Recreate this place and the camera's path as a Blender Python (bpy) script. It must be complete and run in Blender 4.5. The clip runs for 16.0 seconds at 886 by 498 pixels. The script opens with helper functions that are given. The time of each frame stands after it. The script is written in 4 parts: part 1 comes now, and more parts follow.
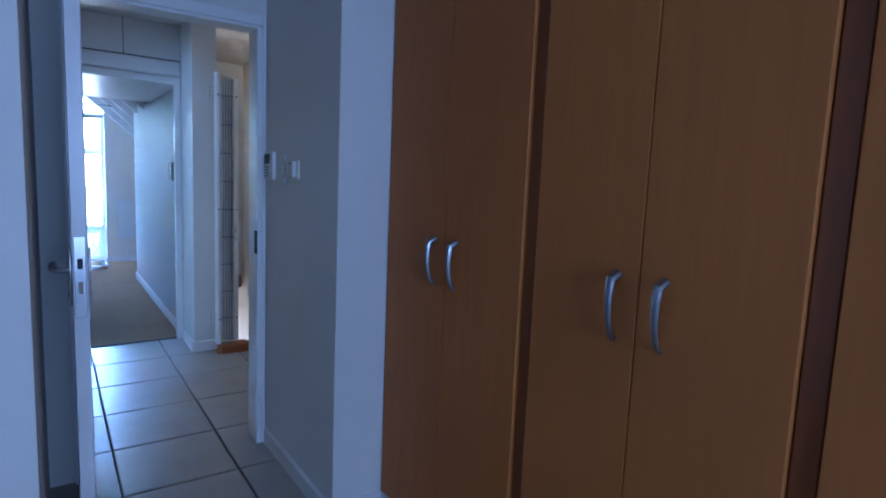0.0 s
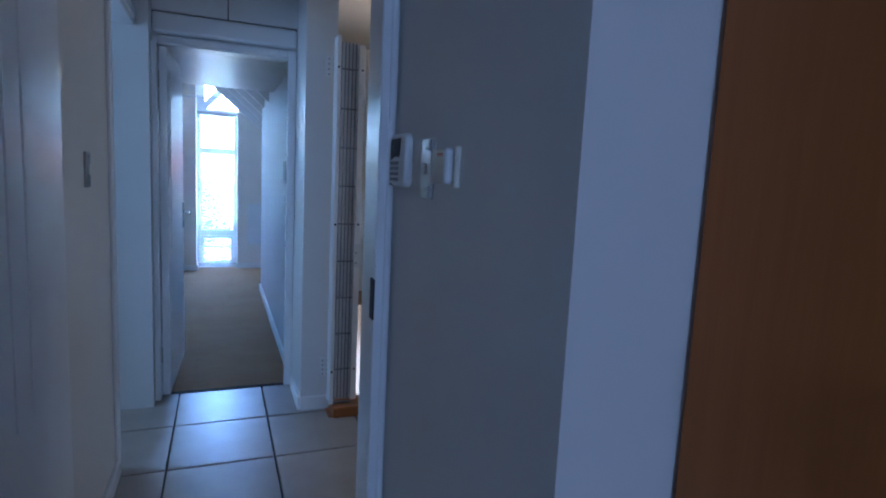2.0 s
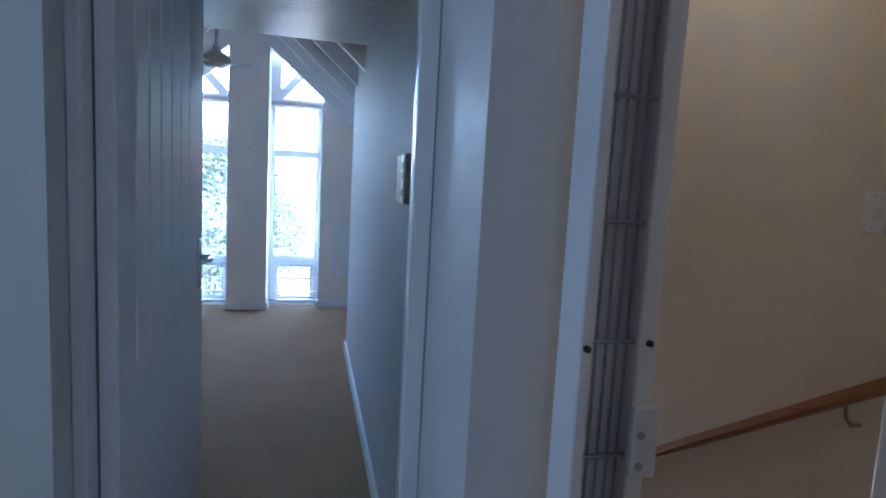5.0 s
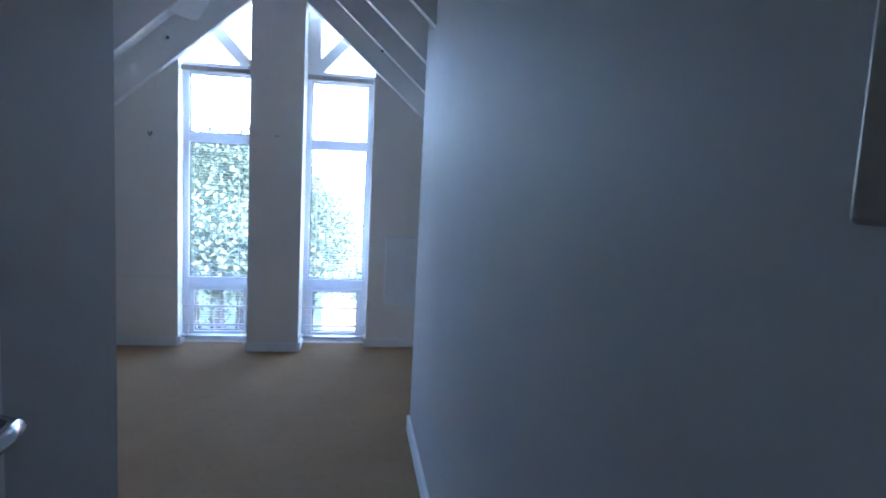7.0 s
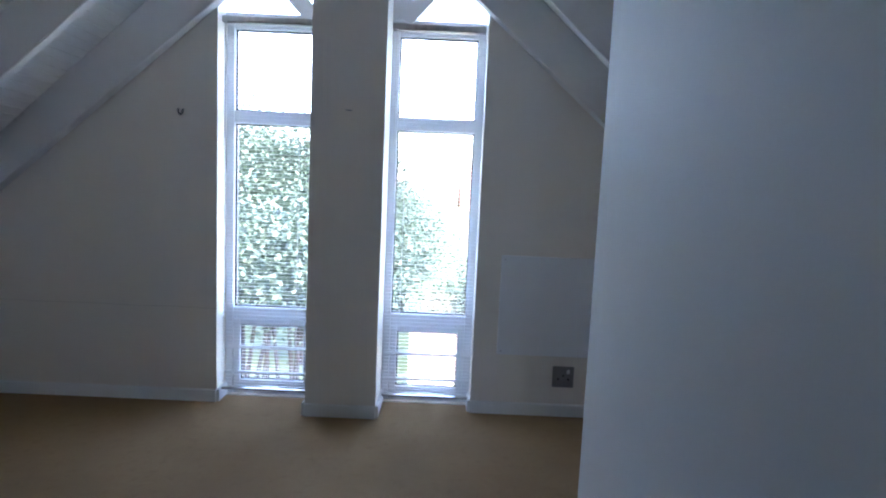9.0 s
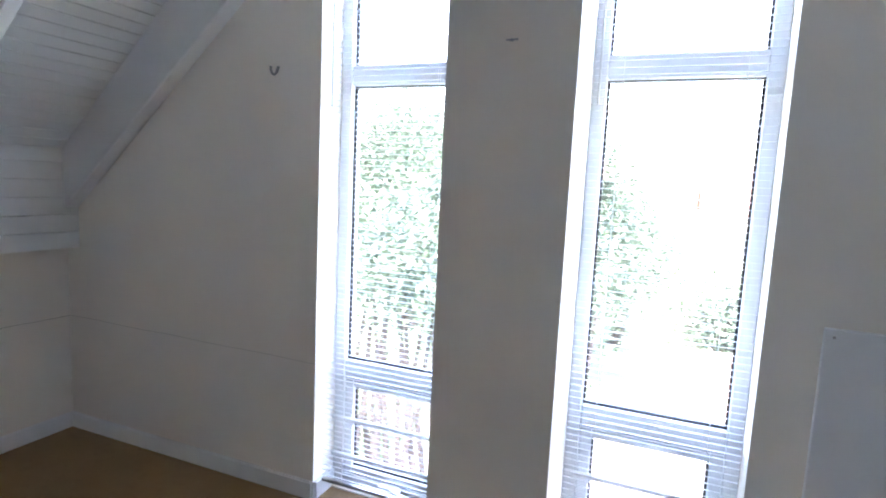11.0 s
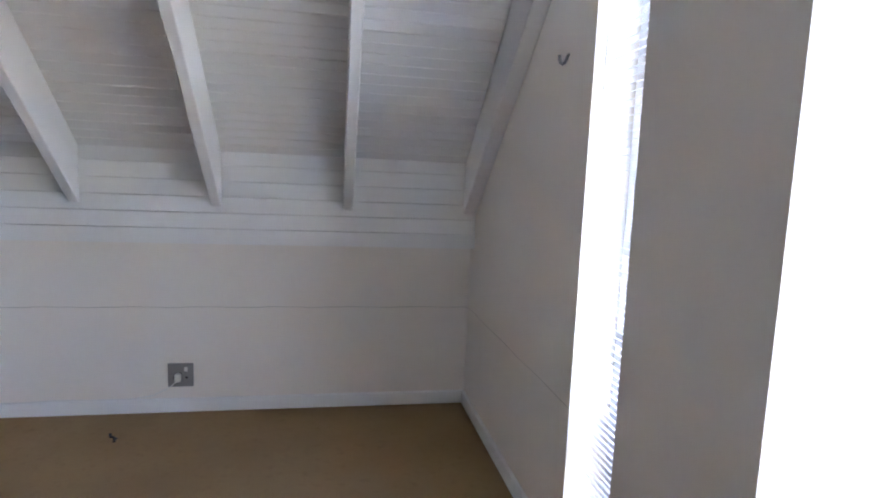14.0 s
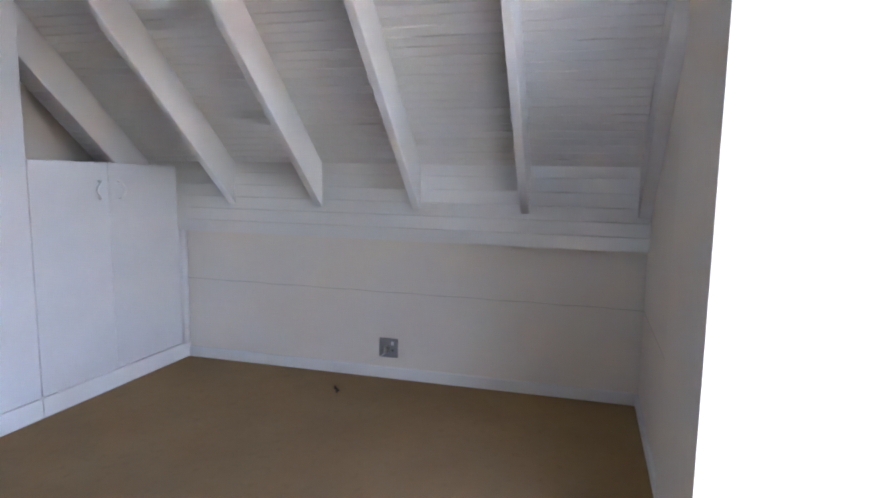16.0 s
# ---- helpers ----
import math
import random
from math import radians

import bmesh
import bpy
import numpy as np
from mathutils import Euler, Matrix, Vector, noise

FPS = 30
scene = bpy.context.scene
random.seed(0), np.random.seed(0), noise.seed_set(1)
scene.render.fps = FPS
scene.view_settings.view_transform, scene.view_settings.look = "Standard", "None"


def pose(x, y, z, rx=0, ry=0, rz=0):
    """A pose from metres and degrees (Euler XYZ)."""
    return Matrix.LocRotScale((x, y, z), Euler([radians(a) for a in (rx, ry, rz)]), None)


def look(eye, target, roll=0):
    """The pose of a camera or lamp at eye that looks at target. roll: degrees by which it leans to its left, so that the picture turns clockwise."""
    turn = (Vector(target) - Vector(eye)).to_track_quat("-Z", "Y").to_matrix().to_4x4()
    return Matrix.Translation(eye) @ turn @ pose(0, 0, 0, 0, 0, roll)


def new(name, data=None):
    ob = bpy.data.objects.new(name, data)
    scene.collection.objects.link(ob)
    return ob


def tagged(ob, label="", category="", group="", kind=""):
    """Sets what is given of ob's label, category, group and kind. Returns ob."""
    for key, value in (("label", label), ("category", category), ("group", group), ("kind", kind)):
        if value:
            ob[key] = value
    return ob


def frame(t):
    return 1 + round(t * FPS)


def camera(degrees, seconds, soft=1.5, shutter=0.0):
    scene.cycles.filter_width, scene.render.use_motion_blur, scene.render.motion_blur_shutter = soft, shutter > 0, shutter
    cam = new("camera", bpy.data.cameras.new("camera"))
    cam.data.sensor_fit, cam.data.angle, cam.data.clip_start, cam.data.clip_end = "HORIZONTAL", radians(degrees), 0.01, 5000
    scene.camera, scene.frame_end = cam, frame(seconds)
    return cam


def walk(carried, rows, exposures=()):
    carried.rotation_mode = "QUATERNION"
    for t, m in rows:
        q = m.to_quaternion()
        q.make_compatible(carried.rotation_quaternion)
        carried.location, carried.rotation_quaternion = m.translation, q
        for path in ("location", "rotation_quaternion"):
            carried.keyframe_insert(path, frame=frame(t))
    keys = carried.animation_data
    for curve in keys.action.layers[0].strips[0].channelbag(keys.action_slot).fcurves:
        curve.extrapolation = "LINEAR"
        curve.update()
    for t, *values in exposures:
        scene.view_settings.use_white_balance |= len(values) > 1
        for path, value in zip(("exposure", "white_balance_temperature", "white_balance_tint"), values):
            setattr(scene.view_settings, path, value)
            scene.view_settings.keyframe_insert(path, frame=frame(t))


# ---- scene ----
cam = camera(76.6, 16.0, 2.0)
PATH = [
    (0, (0.14, 2.582, 1.346), (1.282, 4.208, 1.111), 2.4),
    (0.5, (0.288, 2.885, 1.356), (1.312, 4.585, 1.113), 2.3),
    (1, (0.414, 3.2, 1.343), (1.349, 4.952, 1.101), 2.5),
    (1.5, (0.504, 3.52, 1.346), (1.33, 5.325, 1.102), 2.7),
    (2, (0.568, 3.869, 1.35), (1.307, 5.711, 1.104), 2.8),
    (2.5, (0.621, 4.221, 1.346), (1.306, 6.084, 1.102), 2.9),
    (3, (0.662, 4.592, 1.353), (1.284, 6.478, 1.114), 3.0),
    (3.5, (0.661, 4.955, 1.352), (1.236, 6.857, 1.121), 3.1),
    (4, (0.67, 5.306, 1.339), (1.211, 7.218, 1.118), 3.2),
    (4.5, (0.695, 5.693, 1.338), (1.196, 7.617, 1.123), 3.2),
    (5, (0.704, 6.065, 1.33), (1.165, 7.999, 1.108), 3.1),
    (5.2, (0.709, 6.223, 1.322), (1.128, 8.169, 1.115), 3.2),
    (7.3, (0.65, 7.805, 1.263), (0.953, 9.771, 1.053), 2.9),
    (8.2, (0.589, 8.423, 1.216), (0.789, 10.403, 1.016), 2.5),
    (10.3, (0.597, 9.913, 1.215), (0.125, 11.844, 0.991), 2.6),
    (10.5, (0.589, 10.054, 1.221), (0.032, 11.961, 0.992), 2.5),
    (11, (0.554, 10.332, 1.211), (-0.203, 12.168, 0.971), 2.7),
    (11.5, (0.527, 10.591, 1.21), (-0.485, 12.298, 0.962), 2.6),
    (12, (0.526, 10.795, 1.206), (-0.757, 12.312, 0.974), 2.4),
    (12.5, (0.589, 10.954, 1.185), (-0.95, 12.212, 0.962), 2.5),
    (13, (0.671, 11.04, 1.168), (-1.072, 11.998, 0.952), 2.6),
    (13.5, (0.759, 11.188, 1.171), (-1.114, 11.856, 0.954), 2.4),
    (14, (0.888, 11.305, 1.185), (-1.061, 11.68, 0.944), 2.4),
    (14.5, (1.013, 11.406, 1.183), (-0.967, 11.508, 0.924), 2.0),
    (15, (1.113, 11.527, 1.171), (-0.869, 11.418, 0.925), 1.8),
    (15.5, (1.133, 11.648, 1.174), (-0.822, 11.302, 0.932), 1.3),
    (16, (1.139, 11.683, 1.19), (-0.784, 11.192, 0.948), 1.2),
]
EXPOSURES = [(0, 6.4, 4450, 15), (0.5, 6.05, 4450, 15), (2, 5.95, 4500, 15), (3, 6.3, 4720, 15), (4, 6.0, 5000, 16), (5, 5.74, 5100, 16), (7.5, 5.12, 5380, 17), (8.2, 4.97, 5640, 17), (10.5, 5.52, 6500, 18), (11.5, 6.03, 6700, 20), (12.5, 6.2, 6850, 23), (13.5, 5.97, 6950, 24), (16, 5.84, 6900, 25)]
walk(cam, [(t, look(eye, aim, lean)) for t, eye, aim, lean in PATH], EXPOSURES)

# ---------- light ----------
world = bpy.data.worlds.new("sky_world")
scene.world = world
world.use_nodes = True
wn = world.node_tree
wn.nodes.clear()
w_out = wn.nodes.new("ShaderNodeOutputWorld")
w_bg = wn.nodes.new("ShaderNodeBackground")
w_sky = wn.nodes.new("ShaderNodeTexSky")
w_sky.sky_type = "NISHITA"
w_sky.sun_disc = False
w_sky.sun_elevation = radians(48)
w_sky.sun_rotation = radians(160)
w_sky.air_density, w_sky.dust_density = 1.0, 3.0
w_bg.inputs["Strength"].default_value = 0.15
wn.links.new(w_sky.outputs[0], w_bg.inputs[0])
wn.links.new(w_bg.outputs[0], w_out.inputs[0])

sun_data = bpy.data.lights.new("sun", "SUN")
sun_data.energy, sun_data.angle, sun_data.color = 0.5, radians(12.0), (1.0, 0.95, 0.88)
sun = new("sun", sun_data)
sun.matrix_world = look((0, 0, 20), (4.5, 12.4, 5.0))


def area(name, eye, target, w, h, watts, color):
    d = bpy.data.lights.new(name, "AREA")
    d.shape, d.size, d.size_y, d.energy, d.color = "RECTANGLE", w, h, watts, color
    o = new(name, d)
    o.matrix_world = look(eye, target)
    return o


# daylight in the window openings of the bedroom and the side room passed by
area("bedroom_window_light", (0.3, -0.55, 1.5), (0.3, 3, 1.45), 1.18, 1.18, 0.62, (0.63, 0.77, 1.0))
area("side_room_window_light", (-1.85, 6.7, 1.6), (0.2, 6.8, 1.5), 0.8, 0.8, 0.28, (0.62, 0.82, 1.0))
# unseen fill lamp hidden behind the stair wall, added for the loft's daylight
area("loft_fill_light", (2.75, 7.75, 1.9), (3.25, 10.6, 1.5), 0.6, 0.7, 0.42, (0.85, 0.93, 1.0))
# unseen fill lamps added to brighten landing and lower stairs; no window opening there
area("landing_fill_light", (3.55, 6.3, 1.5), (2.2, 6.6, 1.0), 0.6, 0.9, 0.13, (1.0, 0.88, 0.75))
area("lower_hall_fill_light", (1.7, 12.15, -1.5), (1.75, 8.0, -0.6), 0.9, 1.0, 0.52, (1.0, 0.88, 0.74))


# ---------- materials ----------
def material(name):
    m = bpy.data.materials.new(name)
    m.use_nodes = True
    return m, m.node_tree, m.node_tree.nodes["Principled BSDF"]


def mixed(nt, fac, a, b):
    n = nt.nodes.new("ShaderNodeMix")
    n.data_type = "RGBA"
    nt.links.new(fac, n.inputs[0])
    for sock, v in ((n.inputs[6], a), (n.inputs[7], b)):
        if isinstance(v, tuple):
            sock.default_value = (*v, 1)
        else:
            nt.links.new(v, sock)
    return n.outputs[2]


def noisy(nt, scale, detail=4.0, stretch=(1, 1, 1), rough=0.55, src="Object"):
    tc = nt.nodes.new("ShaderNodeTexCoord")
    mp = nt.nodes.new("ShaderNodeMapping")
    mp.inputs["Scale"].default_value = stretch
    nz = nt.nodes.new("ShaderNodeTexNoise")
    nz.inputs["Scale"].default_value = scale
    nz.inputs["Detail"].default_value = detail
    nz.inputs["Roughness"].default_value = rough
    nt.links.new(tc.outputs[src], mp.inputs[0])
    nt.links.new(mp.outputs[0], nz.inputs["Vector"])
    return nz.outputs["Fac"]


def ramped(nt, fac, lo, hi):
    n = nt.nodes.new("ShaderNodeMapRange")
    n.inputs["From Min"].default_value, n.inputs["From Max"].default_value = lo, hi
    nt.links.new(fac, n.inputs["Value"])
    return n.outputs["Result"]


def bumped(nt, bsdf, height, strength, distance):
    b = nt.nodes.new("ShaderNodeBump")
    b.inputs["Strength"].default_value = strength
    b.inputs["Distance"].default_value = distance
    nt.links.new(height, b.inputs["Height"])
    nt.links.new(b.outputs[0], bsdf.inputs["Normal"])


def paint(name, a, b, rough=0.6, grain=220.0, bump=0.15, dist=0.002, patch=1.3):
    m, nt, p = material(name)
    nt.links.new(mixed(nt, ramped(nt, noisy(nt, patch, 5), 0.35, 0.7), a, b), p.inputs["Base Color"])
    p.inputs["Roughness"].default_value = rough
    bumped(nt, p, noisy(nt, grain, 3), bump, dist)
    return m


def plain(name, a, rough=0.5, metal=0.0, vary=0.85, scale=14.0, stretch=(1, 1, 1)):
    m, nt, p = material(name)
    b = tuple(c * vary for c in a)
    nt.links.new(mixed(nt, ramped(nt, noisy(nt, scale, 4, stretch), 0.35, 0.7), a, b), p.inputs["Base Color"])
    nz = ramped(nt, noisy(nt, scale * 3, 3, stretch), 0.2, 0.8)
    r = nt.nodes.new("ShaderNodeMapRange")
    r.inputs["To Min"].default_value, r.inputs["To Max"].default_value = rough * 0.85, min(1, rough * 1.15)
    nt.links.new(nz, r.inputs["Value"])
    nt.links.new(r.outputs[0], p.inputs["Roughness"])
    p.inputs["Metallic"].default_value = metal
    return m


M = {}
M["wall"] = paint("wall_paint_white", (0.74, 0.72, 0.68), (0.70, 0.68, 0.64), 0.55)
M["cream"] = paint("wall_paint_cream", (0.83, 0.775, 0.705), (0.79, 0.735, 0.665), 0.6)
M["yellow"] = paint("wall_paint_stair", (0.74, 0.66, 0.52), (0.705, 0.625, 0.485), 0.6)
# white paint darkened in its colour to imitate how dim the passage walls look
M["sheen"] = paint("wall_paint_satin_dimmed", (0.54, 0.53, 0.515), (0.50, 0.49, 0.475), 0.62, 60.0, 0.12, 0.003)
M["sheen2"] = paint("wall_paint_eggshell", (0.72, 0.71, 0.68), (0.67, 0.66, 0.63), 0.45, 60.0, 0.12, 0.003)
M["gloss"] = paint("gloss_white_paint", (0.83, 0.83, 0.82), (0.78, 0.78, 0.77), 0.3, 40.0, 0.08, 0.002, 3.0)
M["board"] = paint("board_white_paint", (0.82, 0.81, 0.79), (0.78, 0.77, 0.75), 0.3, 60.0, 0.1, 0.002, 2.0)
M["beam"] = paint("beam_white_paint", (0.80, 0.79, 0.78), (0.75, 0.74, 0.73), 0.38, 50.0, 0.12, 0.002, 2.5)
M["melamine"] = paint("white_melamine", (0.654, 0.654, 0.654), (0.73, 0.73, 0.73), 0.35, 30.0, 0.04, 0.001, 2.0)
M["panel"] = paint("white_panel_board", (0.80, 0.81, 0.83), (0.77, 0.78, 0.80), 0.5, 30.0, 0.05, 0.001, 2.0)
M["alu"] = plain("white_coated_aluminium", (0.80, 0.81, 0.82), 0.35, 0.0, 0.93, 6)
M["plastic"] = plain("white_plastic", (0.74, 0.74, 0.72), 0.4, 0.0, 0.95, 9)
M["ivory"] = plain("ivory_plastic", (0.70, 0.66, 0.56), 0.45, 0.0, 0.93, 9)
M["grey_plastic"] = plain("grey_plastic", (0.235, 0.23, 0.23), 0.45, 0.0, 0.9, 12)
M["black"] = plain("black_rubber", (0.02, 0.02, 0.022), 0.6, 0.0, 0.8, 20)
M["red"] = plain("red_plastic", (0.24, 0.035, 0.025), 0.4, 0.0, 0.85, 20)
M["steel"] = plain("brushed_steel", (0.52, 0.51, 0.50), 0.32, 1.0, 0.8, 40, (1, 1, 0.05))
M["handle"] = plain("dull_nickel", (0.36, 0.37, 0.40), 0.36, 1.0, 0.85, 25)
M["chrome"] = plain("satin_chrome", (0.62, 0.63, 0.66), 0.22, 1.0, 0.9, 25)
M["wire"] = plain("galvanised_wire", (0.34, 0.36, 0.40), 0.45, 0.6, 0.7, 60)
M["brass"] = plain("bronze_box", (0.30, 0.25, 0.19), 0.42, 0.3, 0.8, 30)
M["dark"] = plain("dark_gap", (0.03, 0.025, 0.02), 0.8, 0.0, 0.8, 20)
M["gasket"] = M["black"]


def wood(name, a, b, rough, axis, scale=5.0, bump=0.05):
    m, nt, p = material(name)
    st = [9.0, 9.0, 9.0]
    st[axis] = 0.55
    fine = noisy(nt, scale, 6, tuple(st), 0.65)
    coarse = noisy(nt, 1.2, 3)
    c1 = mixed(nt, ramped(nt, fine, 0.32, 0.68), a, b)
    c2 = mixed(nt, ramped(nt, coarse, 0.3, 0.75), c1, tuple((x + y) * 0.42 for x, y in zip(a, b)))
    nt.links.new(c2, p.inputs["Base Color"])
    p.inputs["Roughness"].default_value = rough
    bumped(nt, p, fine, bump, 0.001)
    return m


M["beech"] = wood("beech_veneer", (0.52, 0.185, 0.032), (0.43, 0.142, 0.023), 0.58, 2)
M["beech_edge"] = wood("beech_edging", (0.30, 0.09, 0.02), (0.22, 0.06, 0.014), 0.3, 2)
M["rail_wood"] = wood("handrail_timber", (0.42, 0.19, 0.055), (0.32, 0.13, 0.035), 0.5, 1)
M["tread_wood"] = wood("stair_timber", (0.34, 0.12, 0.03), (0.25, 0.085, 0.02), 0.35, 0)

m, nt, p = material("tan_carpet")
tuft = noisy(nt, 420, 2)
blot = noisy(nt, 2.6, 5)
walkn = noisy(nt, 22, 4)
c1 = mixed(nt, ramped(nt, tuft, 0.3, 0.7), (0.285, 0.18, 0.088), (0.415, 0.28, 0.15))
c2 = mixed(nt, ramped(nt, blot, 0.35, 0.75), c1, (0.30, 0.192, 0.098))
c3 = mixed(nt, ramped(nt, walkn, 0.55, 0.95), c2, (0.25, 0.157, 0.078))
nt.links.new(c3, p.inputs["Base Color"])
p.inputs["Roughness"].default_value = 0.95
p.inputs["Specular IOR Level"].default_value = 0.1
bumped(nt, p, tuft, 0.7, 0.006)
M["carpet"] = m

m, nt, p = material("glazed_floor_tile")
oi = nt.nodes.new("ShaderNodeObjectInfo")
cl = mixed(nt, ramped(nt, noisy(nt, 6, 6), 0.35, 0.7), (0.37, 0.325, 0.275), (0.32, 0.28, 0.235))
rr = nt.nodes.new("ShaderNodeMapRange")
rr.inputs["To Min"].default_value, rr.inputs["To Max"].default_value = 0.0, 0.35
nt.links.new(oi.outputs["Random"], rr.inputs["Value"])
nt.links.new(mixed(nt, rr.outputs[0], cl, (0.31, 0.27, 0.225)), p.inputs["Base Color"])
p.inputs["Roughness"].default_value = 0.30
p.inputs["Specular IOR Level"].default_value = 0.35
M["tile"] = m
M["grout"] = plain("dark_grout", (0.07, 0.06, 0.05), 0.9, 0.0, 0.6, 60)

m, nt, p = material("clear_glass")
nt.nodes.remove(p)
gl = nt.nodes.new("ShaderNodeBsdfGlossy")
gl.inputs["Roughness"].default_value = 0.02
tr = nt.nodes.new("ShaderNodeBsdfTransparent")
lw = nt.nodes.new("ShaderNodeLayerWeight")
lw.inputs["Blend"].default_value = 0.5
pw = nt.nodes.new("ShaderNodeMath")
pw.operation = "POWER"
pw.inputs[1].default_value = 5.0
nt.links.new(lw.outputs["Facing"], pw.inputs[0])
fr = nt.nodes.new("ShaderNodeMapRange")
fr.inputs["To Min"].default_value, fr.inputs["To Max"].default_value = 0.04, 0.9
nt.links.new(pw.outputs[0], fr.inputs["Value"])
mx = nt.nodes.new("ShaderNodeMixShader")
nt.links.new(fr.outputs[0], mx.inputs[0])
nt.links.new(tr.outputs[0], mx.inputs[1])
nt.links.new(gl.outputs[0], mx.inputs[2])
nt.links.new(mx.outputs[0], nt.nodes["Material Output"].inputs[0])
M["glass"] = m

m, nt, p = material("lit_lamp_glass")
p.inputs["Base Color"].default_value = (0.9, 0.85, 0.7, 1)
p.inputs["Roughness"].default_value = 0.35
p.inputs["Emission Color"].default_value = (1.0, 0.80, 0.32, 1)
p.inputs["Emission Strength"].default_value = 0.03
M["lamp_glass"] = m

m, nt, p = material("leaf_green")
gi = nt.nodes.new("ShaderNodeNewGeometry")
nt.links.new(mixed(nt, gi.outputs["Random Per Island"], (0.02, 0.044, 0.031), (0.076, 0.106, 0.064)), p.inputs["Base Color"])
p.inputs["Roughness"].default_value = 0.55
M["leaf"] = m
M["bark"] = plain("tree_bark", (0.032, 0.027, 0.029), 0.9, 0.0, 0.6, 25, (1, 1, 0.2))
M["grass"] = plain("lawn", (0.07, 0.10, 0.04), 0.95, 0.0, 0.6, 3)
M["brick"] = plain("garden_brick", (0.36, 0.25, 0.20), 0.85, 0.0, 0.75, 18)
M["mortar"] = plain("brick_mortar", (0.42, 0.40, 0.37), 0.9, 0.0, 0.8, 30)
M["house"] = paint("house_plaster", (0.34, 0.31, 0.27), (0.28, 0.26, 0.23), 0.85, 8.0, 0.2, 0.01)
M["roof_tile"] = plain("roof_tile_red", (0.30, 0.17, 0.13), 0.85, 0.0, 0.7, 9)
M["fence"] = plain("grey_fence_timber", (0.22, 0.18, 0.15), 0.85, 0.0, 0.7, 14, (1, 1, 0.2))
M["paving"] = plain("paving", (0.33, 0.30, 0.27), 0.9, 0.0, 0.8, 5)
M["window_dark"] = plain("house_window_glass", (0.05, 0.06, 0.07), 0.15, 0.0, 0.8, 3)


# ---------- mesh helpers ----------
def box(bm, x0, y0, z0, x1, y1, z1, m=None):
    c = [(x, y, z) for x in (min(x0, x1), max(x0, x1)) for y in (min(y0, y1), max(y0, y1)) for z in (min(z0, z1), max(z0, z1))]
    v = [bm.verts.new(m @ Vector(p) if m else p) for p in c]
    for f in ((0, 1, 3, 2), (4, 6, 7, 5), (0, 4, 5, 1), (2, 3, 7, 6), (0, 2, 6, 4), (1, 5, 7, 3)):
        bm.faces.new([v[i] for i in f])
    return v


def soft_box(bm, x0, y0, z0, x1, y1, z1, r=0.004, seg=2, m=None):
    t = bmesh.new()
    box(t, x0, y0, z0, x1, y1, z1)
    bmesh.ops.bevel(t, geom=t.edges[:], offset=r, segments=seg, affect="EDGES", profile=0.5)
    merge(bm, t, m)


def merge(bm, t, m=None):
    if m:
        bmesh.ops.transform(t, matrix=m, verts=t.verts)
    me = bpy.data.meshes.new("tmp")
    t.to_mesh(me)
    bm.from_mesh(me)
    bpy.data.meshes.remove(me)
    t.free()


def prism(bm, pts, lo, hi, axis):
    """A flat outline pushed along an axis; pts are the two other coordinates in order."""
    def put(p, h):
        a, b = p
        return {0: (h, a, b), 1: (a, h, b), 2: (a, b, h)}[axis]
    v0 = [bm.verts.new(put(p, lo)) for p in pts]
    v1 = [bm.verts.new(put(p, hi)) for p in pts]
    bm.faces.new(v0)
    bm.faces.new(v1[::-1])
    n = len(pts)
    for i in range(n):
        bm.faces.new([v0[i], v1[i], v1[(i + 1) % n], v0[(i + 1) % n]])


def tube(bm, pts, r, seg=10, cap=True, radii=None):
    """A round bar along a line of points."""
    pts = [Vector(p) for p in pts]
    rings = []
    up = None
    for i, p in enumerate(pts):
        d = (pts[min(i + 1, len(pts) - 1)] - pts[max(i - 1, 0)]).normalized()
        if up is None:
            up = Vector((0, 0, 1)) if abs(d.z) < 0.9 else Vector((1, 0, 0))
        s = d.cross(up).normalized()
        u = s.cross(d).normalized()
        up = u
        rad = radii[i] if radii else r
        rings.append([bm.verts.new(p + rad * (math.cos(2 * math.pi * k / seg) * s + math.sin(2 * math.pi * k / seg) * u)) for k in range(seg)])
    for a, b in zip(rings, rings[1:]):
        for k in range(seg):
            bm.faces.new([a[k], a[(k + 1) % seg], b[(k + 1) % seg], b[k]])
    if cap:
        bm.faces.new(rings[0][::-1])
        bm.faces.new(rings[-1])


def lathe(bm, prof, seg=24, m=None, a0=0.0, a1=2 * math.pi):
    """A turned shape from (radius, height) pairs about z."""
    full = abs(a1 - a0 - 2 * math.pi) < 1e-6
    n = seg if full else seg + 1
    rings = []
    for r, h in prof:
        ring = []
        for k in range(n):
            a = a0 + (a1 - a0) * k / seg
            co = Vector((r * math.cos(a), r * math.sin(a), h))
            ring.append(bm.verts.new(m @ co if m else co))
        rings.append(ring)
    for a, b in zip(rings, rings[1:]):
        for k in range(seg):
            bm.faces.new([a[k], a[(k + 1) % n], b[(k + 1) % n], b[k]])


def finish(ob, bm, mat, smooth):
    bmesh.ops.recalc_face_normals(bm, faces=bm.faces[:])
    if smooth:
        for f in bm.faces:
            f.smooth = True
        for e in bm.edges:
            if len(e.link_faces) == 2 and e.calc_face_angle(0) > 0.7:
                e.smooth = False
    bm.to_mesh(ob.data)
    bm.free()
    ob.data.materials.append(mat)
    return ob


